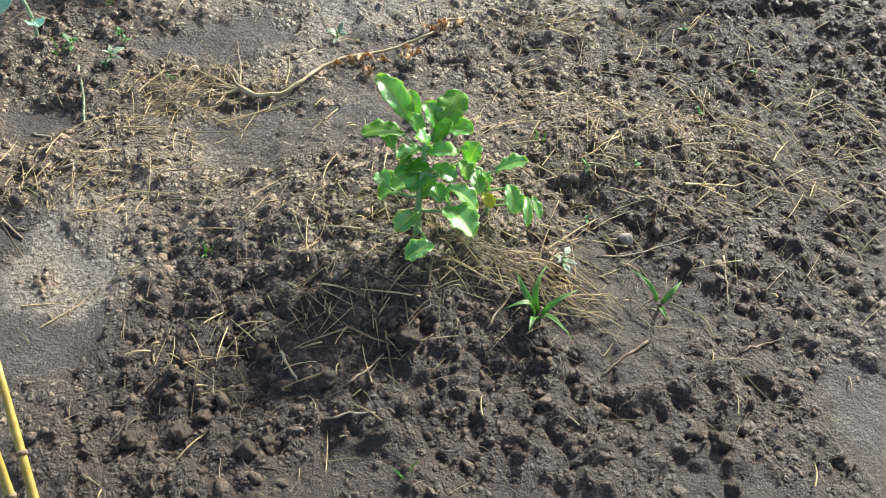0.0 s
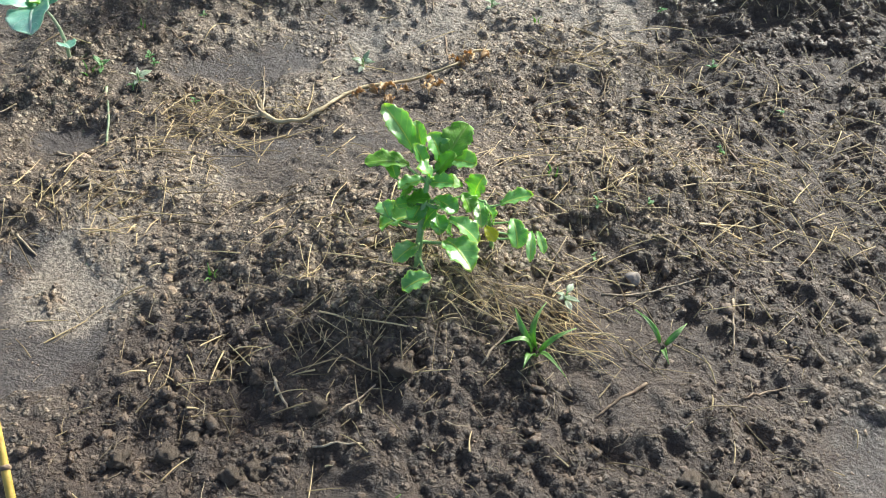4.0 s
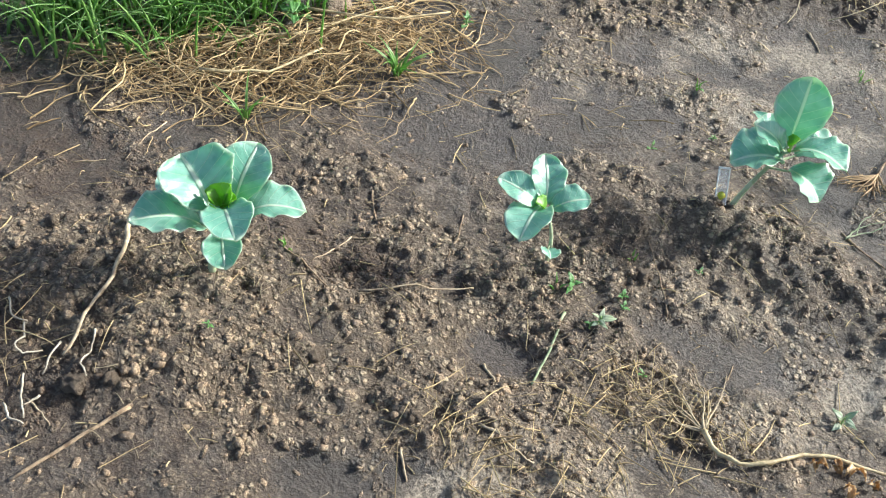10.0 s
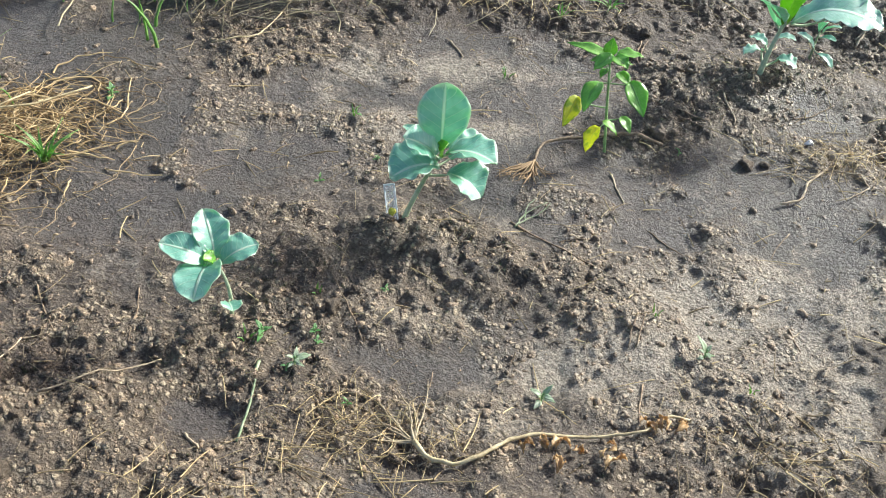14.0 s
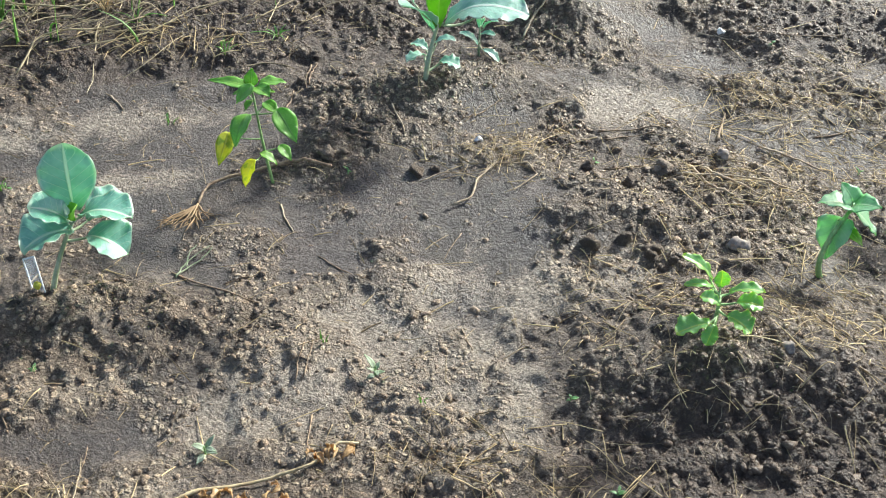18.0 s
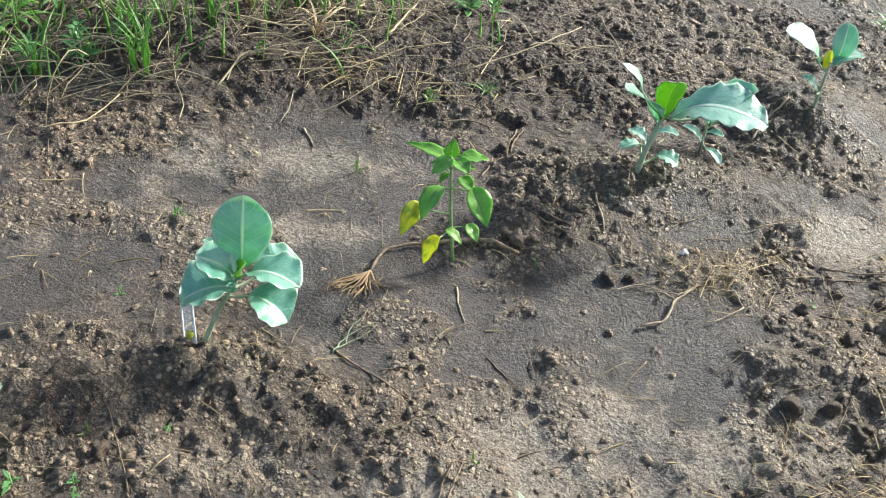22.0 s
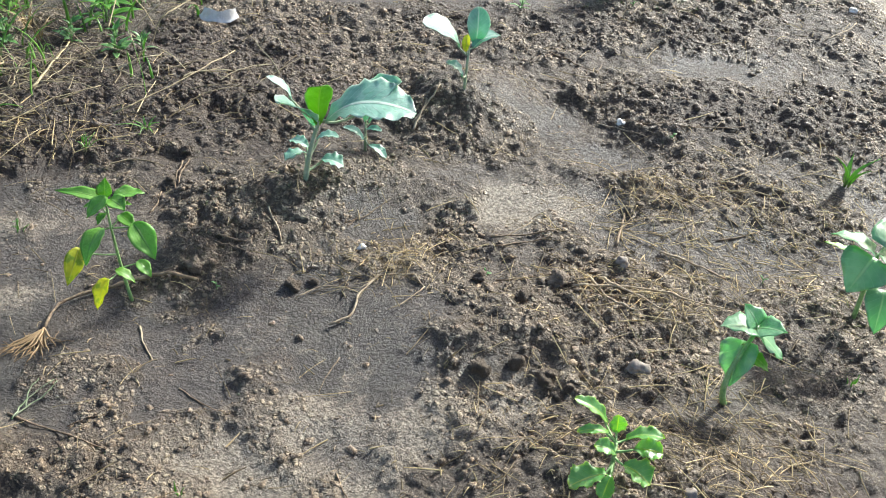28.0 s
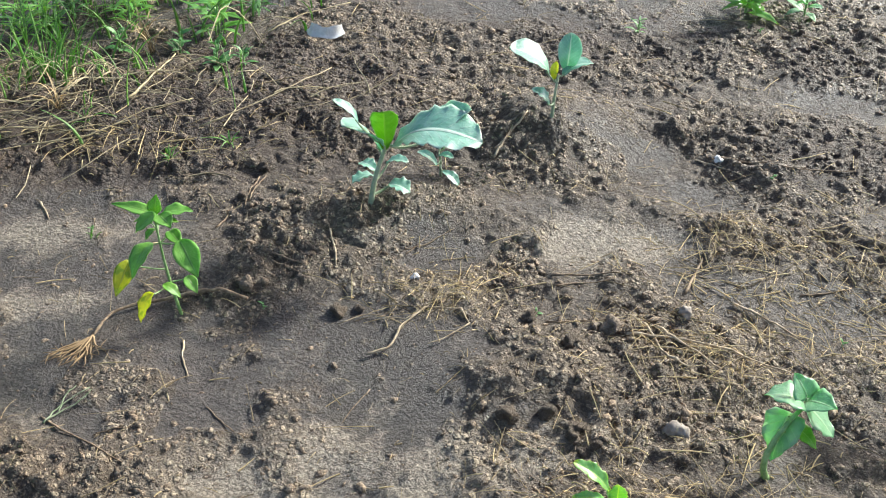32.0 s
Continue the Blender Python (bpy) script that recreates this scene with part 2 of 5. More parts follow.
BEAN = leaf_material("bean_leaf", (0.320, 0.620, 0.390), (0.540, 0.790, 0.590), (0.66, 0.84, 0.62), 0.34, 0.58, (0.34, 0.76, 0.10), ribs=6.0, wax=0.5)
WEED = leaf_material("weed_leaf", (0.110, 0.320, 0.090), (0.22, 0.47, 0.14), (0.22, 0.38, 0.14), 0.45, 0.38, ribs=5.0)
PALE_GREEN = leaf_material("pale_wilted_leaf", (0.34, 0.44, 0.26), (0.58, 0.64, 0.50), (0.6, 0.65, 0.5), 0.5, 0.35, ribs=4.0)
CABBAGE_LEAF = leaf_material("cabbage_leaf", (0.270, 0.580, 0.480), (0.460, 0.730, 0.650), (0.92, 0.97, 0.93), 0.32, 0.45, (0.34, 0.80, 0.30), ribs=10.0, wax=0.8, rim=0.8)
DARK_CLOD = plain_material("damp_clod", (0.150, 0.108, 0.076), (0.300, 0.226, 0.160), 40, 0.7, 1.0, 0.008)
STEM = plain_material("green_stem", (0.20, 0.36, 0.12), (0.36, 0.54, 0.22), 60, 0.45)
PALE_STEM = plain_material("pale_stem", (0.30, 0.38, 0.22), (0.45, 0.50, 0.34), 60, 0.5)
BARK = plain_material("dry_twig", (0.16, 0.105, 0.065), (0.42, 0.31, 0.20), 70, 0.75)
PALE_TWIG = plain_material("bleached_twig", (0.34, 0.25, 0.16), (0.62, 0.50, 0.34), 70, 0.7)
WITHER = leaf_material("withered_leaf", (0.46, 0.27, 0.10), (0.72, 0.50, 0.24), (0.60, 0.42, 0.2), 0.7, 0.35, (0.75, 0.45, 0.10))
CHALK_ROOT = plain_material("bleached_root", (0.34, 0.28, 0.21), (0.62, 0.55, 0.43), 60, 0.6)
WILT_GREEN = plain_material("wilted_strand", (0.16, 0.22, 0.11), (0.34, 0.38, 0.24), 60, 0.6)
STRAW_STEM = plain_material("pale_dead_stem", (0.34, 0.26, 0.14), (0.66, 0.54, 0.32), 50, 0.5)
RUST = straw_material("rusty_roots", (0.24, 0.140, 0.070), (0.52, 0.36, 0.19))
STONE = plain_material("field_stone", (0.22, 0.18, 0.15), (0.42, 0.37, 0.32), 45, 0.8)
CHALK = plain_material("bleached_peel", (0.74, 0.70, 0.66), (0.88, 0.85, 0.82), 40, 0.5)
CANE = plain_material("yellow_cane", (0.42, 0.28, 0.05), (0.60, 0.42, 0.10), 30, 0.45)


# ---- ground shape ----
def lattice(ix, iy, seed):
    h = (ix * 374761393 + iy * 668265263 + seed * 974634777) & 0xFFFFFFFF
    h = ((h ^ (h >> 13)) * 1274126177) & 0xFFFFFFFF
    return ((h ^ (h >> 16)) & 0xFFFF) / 65535.0


def field(x, y, size, seed):
    """Smooth noise, -1 to 1, with hills about size metres apart."""
    x, y = np.asarray(x, float) / size, np.asarray(y, float) / size
    fx, fy = np.floor(x), np.floor(y)
    ix, iy = fx.astype(np.int64), fy.astype(np.int64)
    u, v = x - fx, y - fy
    u, v = u * u * (3 - 2 * u), v * v * (3 - 2 * v)
    a, b = lattice(ix, iy, seed), lattice(ix + 1, iy, seed)
    c, d = lattice(ix, iy + 1, seed), lattice(ix + 1, iy + 1, seed)
    return 2 * ((a * (1 - u) + b * u) * (1 - v) + (c * (1 - u) + d * u) * v) - 1


def dome(x, y, cx, cy, rx, ry, turn=0.0):
    c, s = math.cos(radians(turn)), math.sin(radians(turn))
    dx, dy = x - cx, y - cy
    return np.exp(-(((dx * c + dy * s) / rx) ** 2 + ((-dx * s + dy * c) / ry) ** 2))


def heap(x, y, cx, cy, rx, ry, turn=0.0):
    """Like dome, with a flatter top and steeper flanks."""
    return np.exp(-((-np.log(np.maximum(dome(x, y, cx, cy, rx, ry, turn), 1e-9))) ** 1.25))


# mounds of turned earth: x, y, half length, half width, height, turn
MOUNDS = [(0.53, -0.60, 0.23, 0.17, 0.056, -12), (0.66, -0.41, 0.20, 0.13, 0.040, -10), (1.36, 0.17, 0.18, 0.15, 0.052, 10), (1.56, 0.12, 0.19, 0.15, 0.040, -10), (-0.42, -0.42, 0.22, 0.17, 0.045, 10),
          (0.32, 0.28, 0.17, 0.09, 0.013, -20), (0.90, 1.00, 0.22, 0.13, 0.036, 12), (1.26, 1.38, 0.18, 0.13, 0.075, 10),
          (1.26, 0.58, 0.20, 0.07, 0.022, 12), (-0.80, -0.55, 0.25, 0.20, 0.035, 0), (0.10, 1.25, 0.75, 0.20, 0.050, 12), (0.95, -0.42, 0.16, 0.10, 0.030, -20)]
# broad low ground between the mounds: x, y, half length, half width, depth, turn
BASINS = [(0.62, 0.02, 0.52, 0.26, 0.022, 4), (0.15, -0.17, 0.30, 0.16, 0.016, 0), (1.60, 0.78, 0.30, 0.16, 0.018, 15)]
# smooth hollows of settled silt: x, y, half length, half width, turn
HOLLOWS = [(0.49, 0.03, 0.16, 0.11, 20), (0.74, 0.30, 0.15, 0.12, 0), (0.92, 0.28, 0.12, 0.14, 30), (0.12, -0.62, 0.11, 0.22, -12),
           (1.15, -0.94, 0.14, 0.12, 30), (0.26, 0.78, 0.22, 0.11, 18), (-0.36, 0.16, 0.14, 0.07, 15), (-0.02, 0.66, 0.30, 0.09, 22),
           (0.98, 0.46, 0.20, 0.12, 0), (1.62, 1.16, 0.22, 0.09, -20), (1.48, 1.00, 0.18, 0.08, 10), (-0.20, -0.47, 0.12, 0.08, 30),
           (0.06, -0.50, 0.12, 0.10, 10), (0.86, 0.90, 0.13, 0.06, 10), (1.52, 1.72, 0.12, 0.08, 20)]
HOLLOWS += [(0.62, 0.40, 0.22, 0.12, 10), (0.86, 0.20, 0.16, 0.18, 0), (1.06, 0.90, 0.20, 0.08, 10), (0.66, 0.52, 0.16, 0.10, 0), (0.10, 0.50, 0.22, 0.12, 30), (0.45, 0.92, 0.16, 0.07, 20)]

HOLLOWS += [(-0.10, 0.45, 0.26, 0.14, 20), (0.62, 0.62, 0.20, 0.10, 0), (1.38, 0.95, 0.26, 0.08, 10), (1.47, 1.32, 0.14, 0.07, 15), (0.02, -0.20, 0.12, 0.07, 0), (0.40, 0.11, 0.16, 0.10, 10),
            (1.90, 1.60, 0.16, 0.07, 10), (1.36, 0.62, 0.09, 0.05, 0), (-0.05, -0.54, 0.20, 0.09, 10), (0.93, 0.93, 0.10, 0.05, 0)]
# patches of crumbled, loose earth: x, y, half length, half width, turn
LOOSE = [(-0.22, -0.26, 0.20, 0.12, 0), (0.38, 0.28, 0.20, 0.07, -12), (0.58, 0.20, 0.05, 0.12, 20), (0.70, -0.16, 0.28, 0.06, 8), (0.95, -0.06, 0.18, 0.05, 0), (0.13, -0.33, 0.14, 0.06, 0),
         (-0.30, -0.46, 0.20, 0.12, 0), (0.16, 0.06, 0.10, 0.05, 0), (1.32, 0.40, 0.16, 0.09, 10), (1.50, 0.42, 0.12, 0.10, 0), (1.18, 0.90, 0.10, 0.12, 0), (0.73, 0.93, 0.14, 0.16, 0),
         (1.60, 0.72, 0.22, 0.08, -10), (1.06, 0.75, 0.09, 0.07, 0), (1.68, 0.26, 0.20, 0.16, 0), (0.19, 0.14, 0.15, 0.05, 0), (0.40, 1.12, 0.35, 0.06, 10), (0.86, 1.62, 0.30, 0.14, 0),
         (-0.24, 0.80, 0.10, 0.14, 0), (1.96, 1.32, 0.30, 0.18, 0), (1.05, -0.45, 0.30, 0.20, 0), (1.15, -0.66, 0.25, 0.14, 0), (0.96, -0.95, 0.16, 0.09, 0), (0.27, -0.76, 0.12, 0.18, 0),
         (0.38, -0.86, 0.22, 0.09, 0), (0.80, -0.24, 0.24, 0.09, 0), (0.05, -0.10, 0.18, 0.07, 0), (0.55, -0.55, 0.30, 0.24, 0), (0.12, 1.42, 0.60, 0.15, 12), (1.78, 1.02, 0.30, 0.10, -10), (1.10, 1.74, 0.40, 0.16, 0), (1.75, 1.85, 0.45, 0.18, 10), (1.36, 1.14, 0.10, 0.08, 0), (1.78, 0.52, 0.26, 0.24, 0), (1.56, 0.56, 0.22, 0.16, 0), (1.40, 0.30, 0.26, 0.12, 0), (0.70, 1.38, 0.42, 0.22, 10), (1.15, 1.20, 0.14, 0.10, 0), (1.72, 1.42, 0.26, 0.12, 0), (-0.44, -0.36, 0.20, 0.14, 0), (1.35, -0.04, 0.26, 0.16, 0), (1.24, -0.24, 0.22, 0.16, 0), (1.52, -0.20, 0.22, 0.20, 0), (0.31, 0.24, 0.13, 0.07, -15), (0.30, 0.12, 0.08, 0.06, 0), (0.74, -0.88, 0.26, 0.12, 0)]

# pale silt, and earth darkened for damp and shade: x, y, half length, half width, turn
# dried silt, plus sunlit stretches of ground painted in as pale colour
PALE_SPOTS = [(0.73, 0.27, 0.16, 0.10, -30), (0.90, 0.12, 0.12, 0.09, 0), (0.12, -0.56, 0.09, 0.16, -8), (1.17, -0.93, 0.12, 0.10, 30), (1.42, 0.96, 0.12, 0.05, 10), (0.22, 0.84, 0.24, 0.08, 18),
             (1.05, 0.75, 0.10, 0.06, 0), (0.24, -0.34, 0.10, 0.06, 10), (0.94, 0.14, 0.10, 0.10, 0), (1.10, 0.35, 0.14, 0.07, 30), (0.62, 0.14, 0.10, 0.06, 0), (0.98, 0.10, 0.12, 0.06, 20), (1.28, 0.42, 0.12, 0.05, 10)]
PALE_SPOTS += [(1.00, -0.03, 0.14, 0.07, 10), (0.80, 0.06, 0.10, 0.06, 0), (0.86, 0.36, 0.10, 0.06, 30), (0.20, 0.62, 0.20, 0.06, 20), (0.70, -0.02, 0.08, 0.05, 0), (0.30, 0.10, 0.10, 0.05, 20), (1.33, 0.98, 0.14, 0.07, 10), (0.10, -0.52, 0.10, 0.12, 0), (0.40, -0.10, 0.12, 0.06, 10), (0.56, 0.06, 0.10, 0.05, 0)]
# damp ground together with painted shade, mostly by the mounds
DAMP_SHADE_SPOTS = [(0.60, 1.40, 0.50, 0.22, 12), (0.10, 1.15, 0.40, 0.12, 12), (1.45, -0.12, 0.28, 0.13, 0), (1.30, -0.30, 0.20, 0.16, 0), (1.30, 1.85, 0.40, 0.14, 0), (1.95, 1.35, 0.35, 0.16, 0), (0.62, -0.92, 0.62, 0.27, 0), (1.43, -0.07, 0.26, 0.15, 0), (1.10, -0.62, 0.25, 0.16, 0), (1.55, -0.15, 0.22, 0.20, 0), (1.75, 0.12, 0.2, 0.15, 0),
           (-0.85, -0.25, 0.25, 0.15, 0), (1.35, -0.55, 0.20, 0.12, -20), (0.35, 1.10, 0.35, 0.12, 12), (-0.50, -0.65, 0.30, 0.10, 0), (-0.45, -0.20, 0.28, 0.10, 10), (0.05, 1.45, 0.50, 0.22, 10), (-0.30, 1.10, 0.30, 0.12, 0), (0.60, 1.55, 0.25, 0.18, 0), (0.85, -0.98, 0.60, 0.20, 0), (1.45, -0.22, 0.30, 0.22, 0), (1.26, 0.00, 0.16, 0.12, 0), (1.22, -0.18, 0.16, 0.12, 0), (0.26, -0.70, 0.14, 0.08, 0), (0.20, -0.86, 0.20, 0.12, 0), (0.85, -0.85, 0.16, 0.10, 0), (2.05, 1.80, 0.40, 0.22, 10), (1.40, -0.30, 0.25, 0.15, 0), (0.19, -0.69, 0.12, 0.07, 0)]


def dryness_at(x, y):
    d = 0 * np.asarray(x, float)
    for spot in PALE_SPOTS:
        d = d + 1.0 * dome(x, y, *spot)
    # painted shade and damp pull the tone down
    for spot in DAMP_SHADE_SPOTS:
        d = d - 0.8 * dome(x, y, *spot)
    return d + 0.28 * field(x, y, 0.16, 61) + 0.22 * field(x, y, 0.06, 62)


def pebbly(x, y, size, seed):
    """Rounded bumps about size metres across, each with its own height (0 to 1)."""
    x, y = np.asarray(x, float) / size, np.asarray(y, float) / size
    ix, iy = np.floor(x).astype(np.int64), np.floor(y).astype(np.int64)
    best = np.zeros_like(x)
    for dx in (-1, 0, 1):
        for dy in (-1, 0, 1):
            cx, cy = ix + dx, iy + dy
            ax = (x - cx - 0.15 - 0.7 * lattice(cx, cy, seed)) * (0.85 + 0.5 * lattice(cx, cy, seed + 3))
            ay = (y - cy - 0.15 - 0.7 * lattice(cx, cy, seed + 1)) * (0.85 + 0.5 * lattice(cx, cy, seed + 4))
            tall = 0.12 + 0.88 * lattice(cx, cy, seed + 2) ** 1.6
            best = np.maximum(best, tall * np.sqrt(np.clip(1 - (ax * ax + ay * ay) / (0.25 + 0.55 * tall), 0, 1)))
    return best


def crust_at(x, y):
    """How far the ground is settled silt (1) rather than turned earth (0)."""
    c = 0 * np.asarray(x, float) + 0.58
    for cx, cy, rx, ry, turn in HOLLOWS:
        c = np.maximum(c, 1.05 * dome(x, y, cx, cy, rx, ry, turn))
    for cx, cy, rx, ry, h, turn in MOUNDS:
        c = c - 0.35 * dome(x, y, cx, cy, rx, ry, turn)
    pile = 0 * c
    for spot in LOOSE:
        pile = np.maximum(pile, dome(x, y, *spot))
    c = c - 0.75 * pile
    return c + 0.35 * field(x, y, 0.33, 11) + 0.22 * field(x, y, 0.12, 12)


def strewn_at(x, y):
    """How thickly crumbs are baked onto the ground: in ragged patches on the silt (0 to 1), all over on loose earth."""
    p = 0.75 * field(x, y, 0.115, 71) + 0.34 * field(x, y, 0.048, 72) + 0.14 * field(x, y, 0.021, 73) - 0.75 * (crust_at(x, y) - 0.58)
    p = np.clip((p + 0.06) / 0.36, 0, 1)
    return p * p * (3 - 2 * p)


OFFSET = 0.010  # brings the plot's mean level to zero


def tilled_at(x, y):
    """1 in the bed, fading to 0 at its rim: plain flat land lies beyond."""
    return np.clip(np.minimum(np.minimum(x + 1.33, 2.62 - x), np.minimum(y + 1.18, 2.67 - y)) / 0.12, 0, 1)


def ground_at(x, y):
    x, y = np.asarray(x, float), np.asarray(y, float)
    h = 0.010 * field(x, y, 0.75, 1) + 0.007 * field(x, y, 0.31, 2) + 0.005 * field(x, y, 0.13, 31) + 0.0025 * field(x, y, 0.055, 32)
    for cx, cy, rx, ry, up, turn in MOUNDS:
        h = h + up * heap(x, y, cx, cy, rx, ry, turn)
    for cx, cy, rx, ry, down, turn in BASINS:
        h = h - down * dome(x, y, cx, cy, rx, ry, turn)
    sunk = 0 * x
    for cx, cy, rx, ry, turn in HOLLOWS:
        sunk = np.maximum(sunk, dome(x, y, cx, cy, rx, ry, turn))
    h = h - 0.014 * sunk
    near = np.exp(-((np.hypot(x - 0.6, y - 0.2) / 3.2) ** 4))
    tilled = tilled_at(x, y)
    rough = np.clip(1.05 - 1.30 * crust_at(x, y), 0.03, 1.0)
    wx, wy = x + 0.012 * field(x, y, 0.030, 8) + 0.004 * field(x, y, 0.011, 18), y + 0.012 * field(x, y, 0.030, 9) + 0.004 * field(x, y, 0.011, 19)
    lumps = 0.008 * field(x, y, 0.085, 3) + 0.009 * pebbly(wx, wy, 0.034, 4) + 0.0070 * pebbly(wx, wy, 0.0165, 14) + 0.004 * field(x, y, 0.024, 5)
    baked = strewn_at(x, y)
    grit = baked * (0.0015 + 0.0042 * pebbly(wx, wy, 0.0165, 34) + 0.0058 * pebbly(wx, wy, 0.0112, 24) + 0.0016 * field(x, y, 0.0125, 6)) + 0.0012 * field(x, y, 0.017, 16)
    return h * near - OFFSET + (lumps * rough + grit) * tilled


def at(x, y, up=0.0):
    return Vector((x, y, float(ground_at(x, y)) + up))


def steps(lo, hi, fine):
    """Even fine steps from lo to hi, then ever longer ones out to the horizon on both sides."""
    mid = list(np.arange(lo, hi, fine))
    out, d = [], fine
    while not out or out[-1] < 900:
        d *= 1.5
        out.append((out[-1] if out else 0) + d)
    return np.array([lo - o for o in reversed(out)] + mid + [mid[-1] + o for o in out])


def build_ground():
    gx, gy = steps(-1.35, 2.65, 0.0047), steps(-1.2, 2.7, 0.0047)
    X, Y = np.meshgrid(gx, gy)
    Z = ground_at(X, Y)
    nx, ny = len(gx), len(gy)
    me = bpy.data.meshes.new("ground")
    me.vertices.add(nx * ny)
    me.vertices.foreach_set("co", np.stack([X, Y, Z], -1).astype(np.float32).ravel())
    i = (np.arange(ny - 1)[:, None] * nx + np.arange(nx - 1)[None, :]).ravel()
    quads = np.stack([i, i + 1, i + 1 + nx, i + nx], -1).astype(np.int32)
    me.loops.add(quads.size)
    me.loops.foreach_set("vertex_index", quads.ravel())
    me.polygons.add(len(quads))
    me.polygons.foreach_set("loop_start", np.arange(0, quads.size, 4, dtype=np.int32))
    me.update(calc_edges=True)
    me.polygons.foreach_set("use_smooth", np.ones(len(quads), bool))
    bed = tilled_at(X, Y)
    for key, value, plain in (("crust", crust_at(X, Y), 0.45), ("paleness", dryness_at(X, Y), 0.0), ("baked", strewn_at(X, Y), 0.5)):
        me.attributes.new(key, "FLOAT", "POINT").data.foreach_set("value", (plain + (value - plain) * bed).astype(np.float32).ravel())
    me.materials.append(SOIL)
    return tagged(new("ground", me), "brown garden soil, cloddy mounds and smooth dried silt", "ground", kind="structure")


build_ground()


# ---- builders ----
def mesh_of(name, verts, faces, mat, uvs=None, smooth=True):
    me = bpy.data.meshes.new(name)
    me.from_pydata([tuple(v) for v in verts], [], faces)
    if uvs is not None:
        lay = me.uv_layers.new(name="UVMap")
        loops = np.empty(len(me.loops), np.int32)
        me.loops.foreach_get("vertex_index", loops)
        lay.data.foreach_set("uv", np.asarray(uvs, np.float32)[loops].ravel())
    if smooth:
        me.polygons.foreach_set("use_smooth", np.ones(len(me.polygons), bool))
    me.materials.append(mat)
    me.update()
    return me


def part(name, me, parent, label=""):
    ob = new(name, me)
    ob.parent = parent
    return tagged(ob, label) if label else ob


def tube(points, radii, sides=7):
    """Vertices and faces of a closed tube along points, with a radius at each."""
    pts = [Vector(p) for p in points]
    verts, faces = [], []
    for i, p in enumerate(pts):
        d = (pts[min(i + 1, len(pts) - 1)] - pts[max(i - 1, 0)]).normalized()
        a = d.cross(Vector((0.31, 0.17, 1.0))).normalized()
        b = d.cross(a)
        for k in range(sides):
            w = 2 * math.pi * k / sides
            verts.append(p + radii[i] * (math.cos(w) * a + math.sin(w) * b))
    for i in range(len(pts) - 1):
        for k in range(sides):
            k2 = (k + 1) % sides
            faces.append((i * sides + k, i * sides + k2, (i + 1) * sides + k2, (i + 1) * sides + k))
    faces.append(tuple(reversed(range(sides))))
    faces.append(tuple(range((len(pts) - 1) * sides, len(pts) * sides)))
    return verts, faces


def outline(shape, v):
    if shape == "obovate":
        return math.sin(math.pi * min(1.0, 0.06 + 0.94 * v) ** 1.38) ** 0.55
    if shape == "ovate":
        return math.sin(math.pi * (0.03 + 0.97 * v) ** 0.72) ** 0.95
    if shape == "heart":
        return math.sin(math.pi * (0.10 + 0.90 * v) ** 0.58) ** 0.85
    if shape == "blade":
        return (0.55 + 0.45 * math.sin(math.pi * v ** 0.6)) * (1 - v ** 3)
    return math.sin(math.pi * v ** 0.85)


def leaf_mesh(base, tip, width, origin, mat, shape="obovate", roll=0.0, bend=0.12, cup=0.25, wave=0.05, teeth=0.0, lobes=7, phase=0.0, broad=1.0, nu=9, nv=14):
    """A leaf with a thin body from base to tip; cup lifts its sides, bend arches it, wave ripples the margin."""
    base, tip = Vector(base), Vector(tip)
    axis = tip - base
    length = axis.length
    axis.normalize()
    up = Vector((0, 0, 1)) - axis * axis.z
    if up.length < 0.2:
        up = Vector((-0.3, -1, 0.2)) - axis * axis.dot(Vector((-0.3, -1, 0.2)))
    up.normalize()
    up.rotate(Matrix.Rotation(radians(roll), 3, axis))
    side = axis.cross(up)
    top, uvs = [], []
    for j in range(nv):
        v = 1 - (1 - j / (nv - 1)) ** (1.7 if shape in ("obovate", "heart") else 1.0)
        half = max(0.0006, 0.5 * broad * width * outline(shape, v))
        mid = base + axis * (length * v) + up * (bend * length * 4 * v * (1 - v) * (1 - 0.35 * v))
        for i in range(nu):
            u = 2 * i / (nu - 1) - 1
            rim = abs(u) ** 3
            h = half * (1 + teeth * rim * math.sin(2 * math.pi * lobes * v + phase + (0.9 if u > 0 else 0)))
            lift = cup * half * abs(u) ** 1.6 + wave * width * rim * math.sin(lobes * 2.3 * v + phase + (1.9 if u > 0 else 0)) - 0.03 * width * math.exp(-(u * 5) ** 2)
            push = 0.35 * wave * width * rim * math.sin(lobes * 1.7 * v + 2 * phase)
            top.append(mid + side * (u * h) + up * lift + axis * push - Vector(origin))
            uvs.append((0.5 + 0.5 * u, v))
    n = len(top)
    verts = top + [p - up * 0.0007 for p in top]
    faces = []
    for j in range(nv - 1):
        for i in range(nu - 1):
            a, b, c, d = j * nu + i, j * nu + i + 1, (j + 1) * nu + i + 1, (j + 1) * nu + i
            faces.append((a, d, c, b))
            faces.append((n + a, n + b, n + c, n + d))
    ring = list(range(nu)) + [j * nu + nu - 1 for j in range(1, nv)] + [(nv - 1) * nu + i for i in range(nu - 2, -1, -1)] + [j * nu for j in range(nv - 2, 0, -1)]
    for a, b in zip(ring, ring[1:] + ring[:1]):
        faces.append((a, b, n + b, n + a))
    return mesh_of("leaf", verts, faces, mat, uvs + uvs)


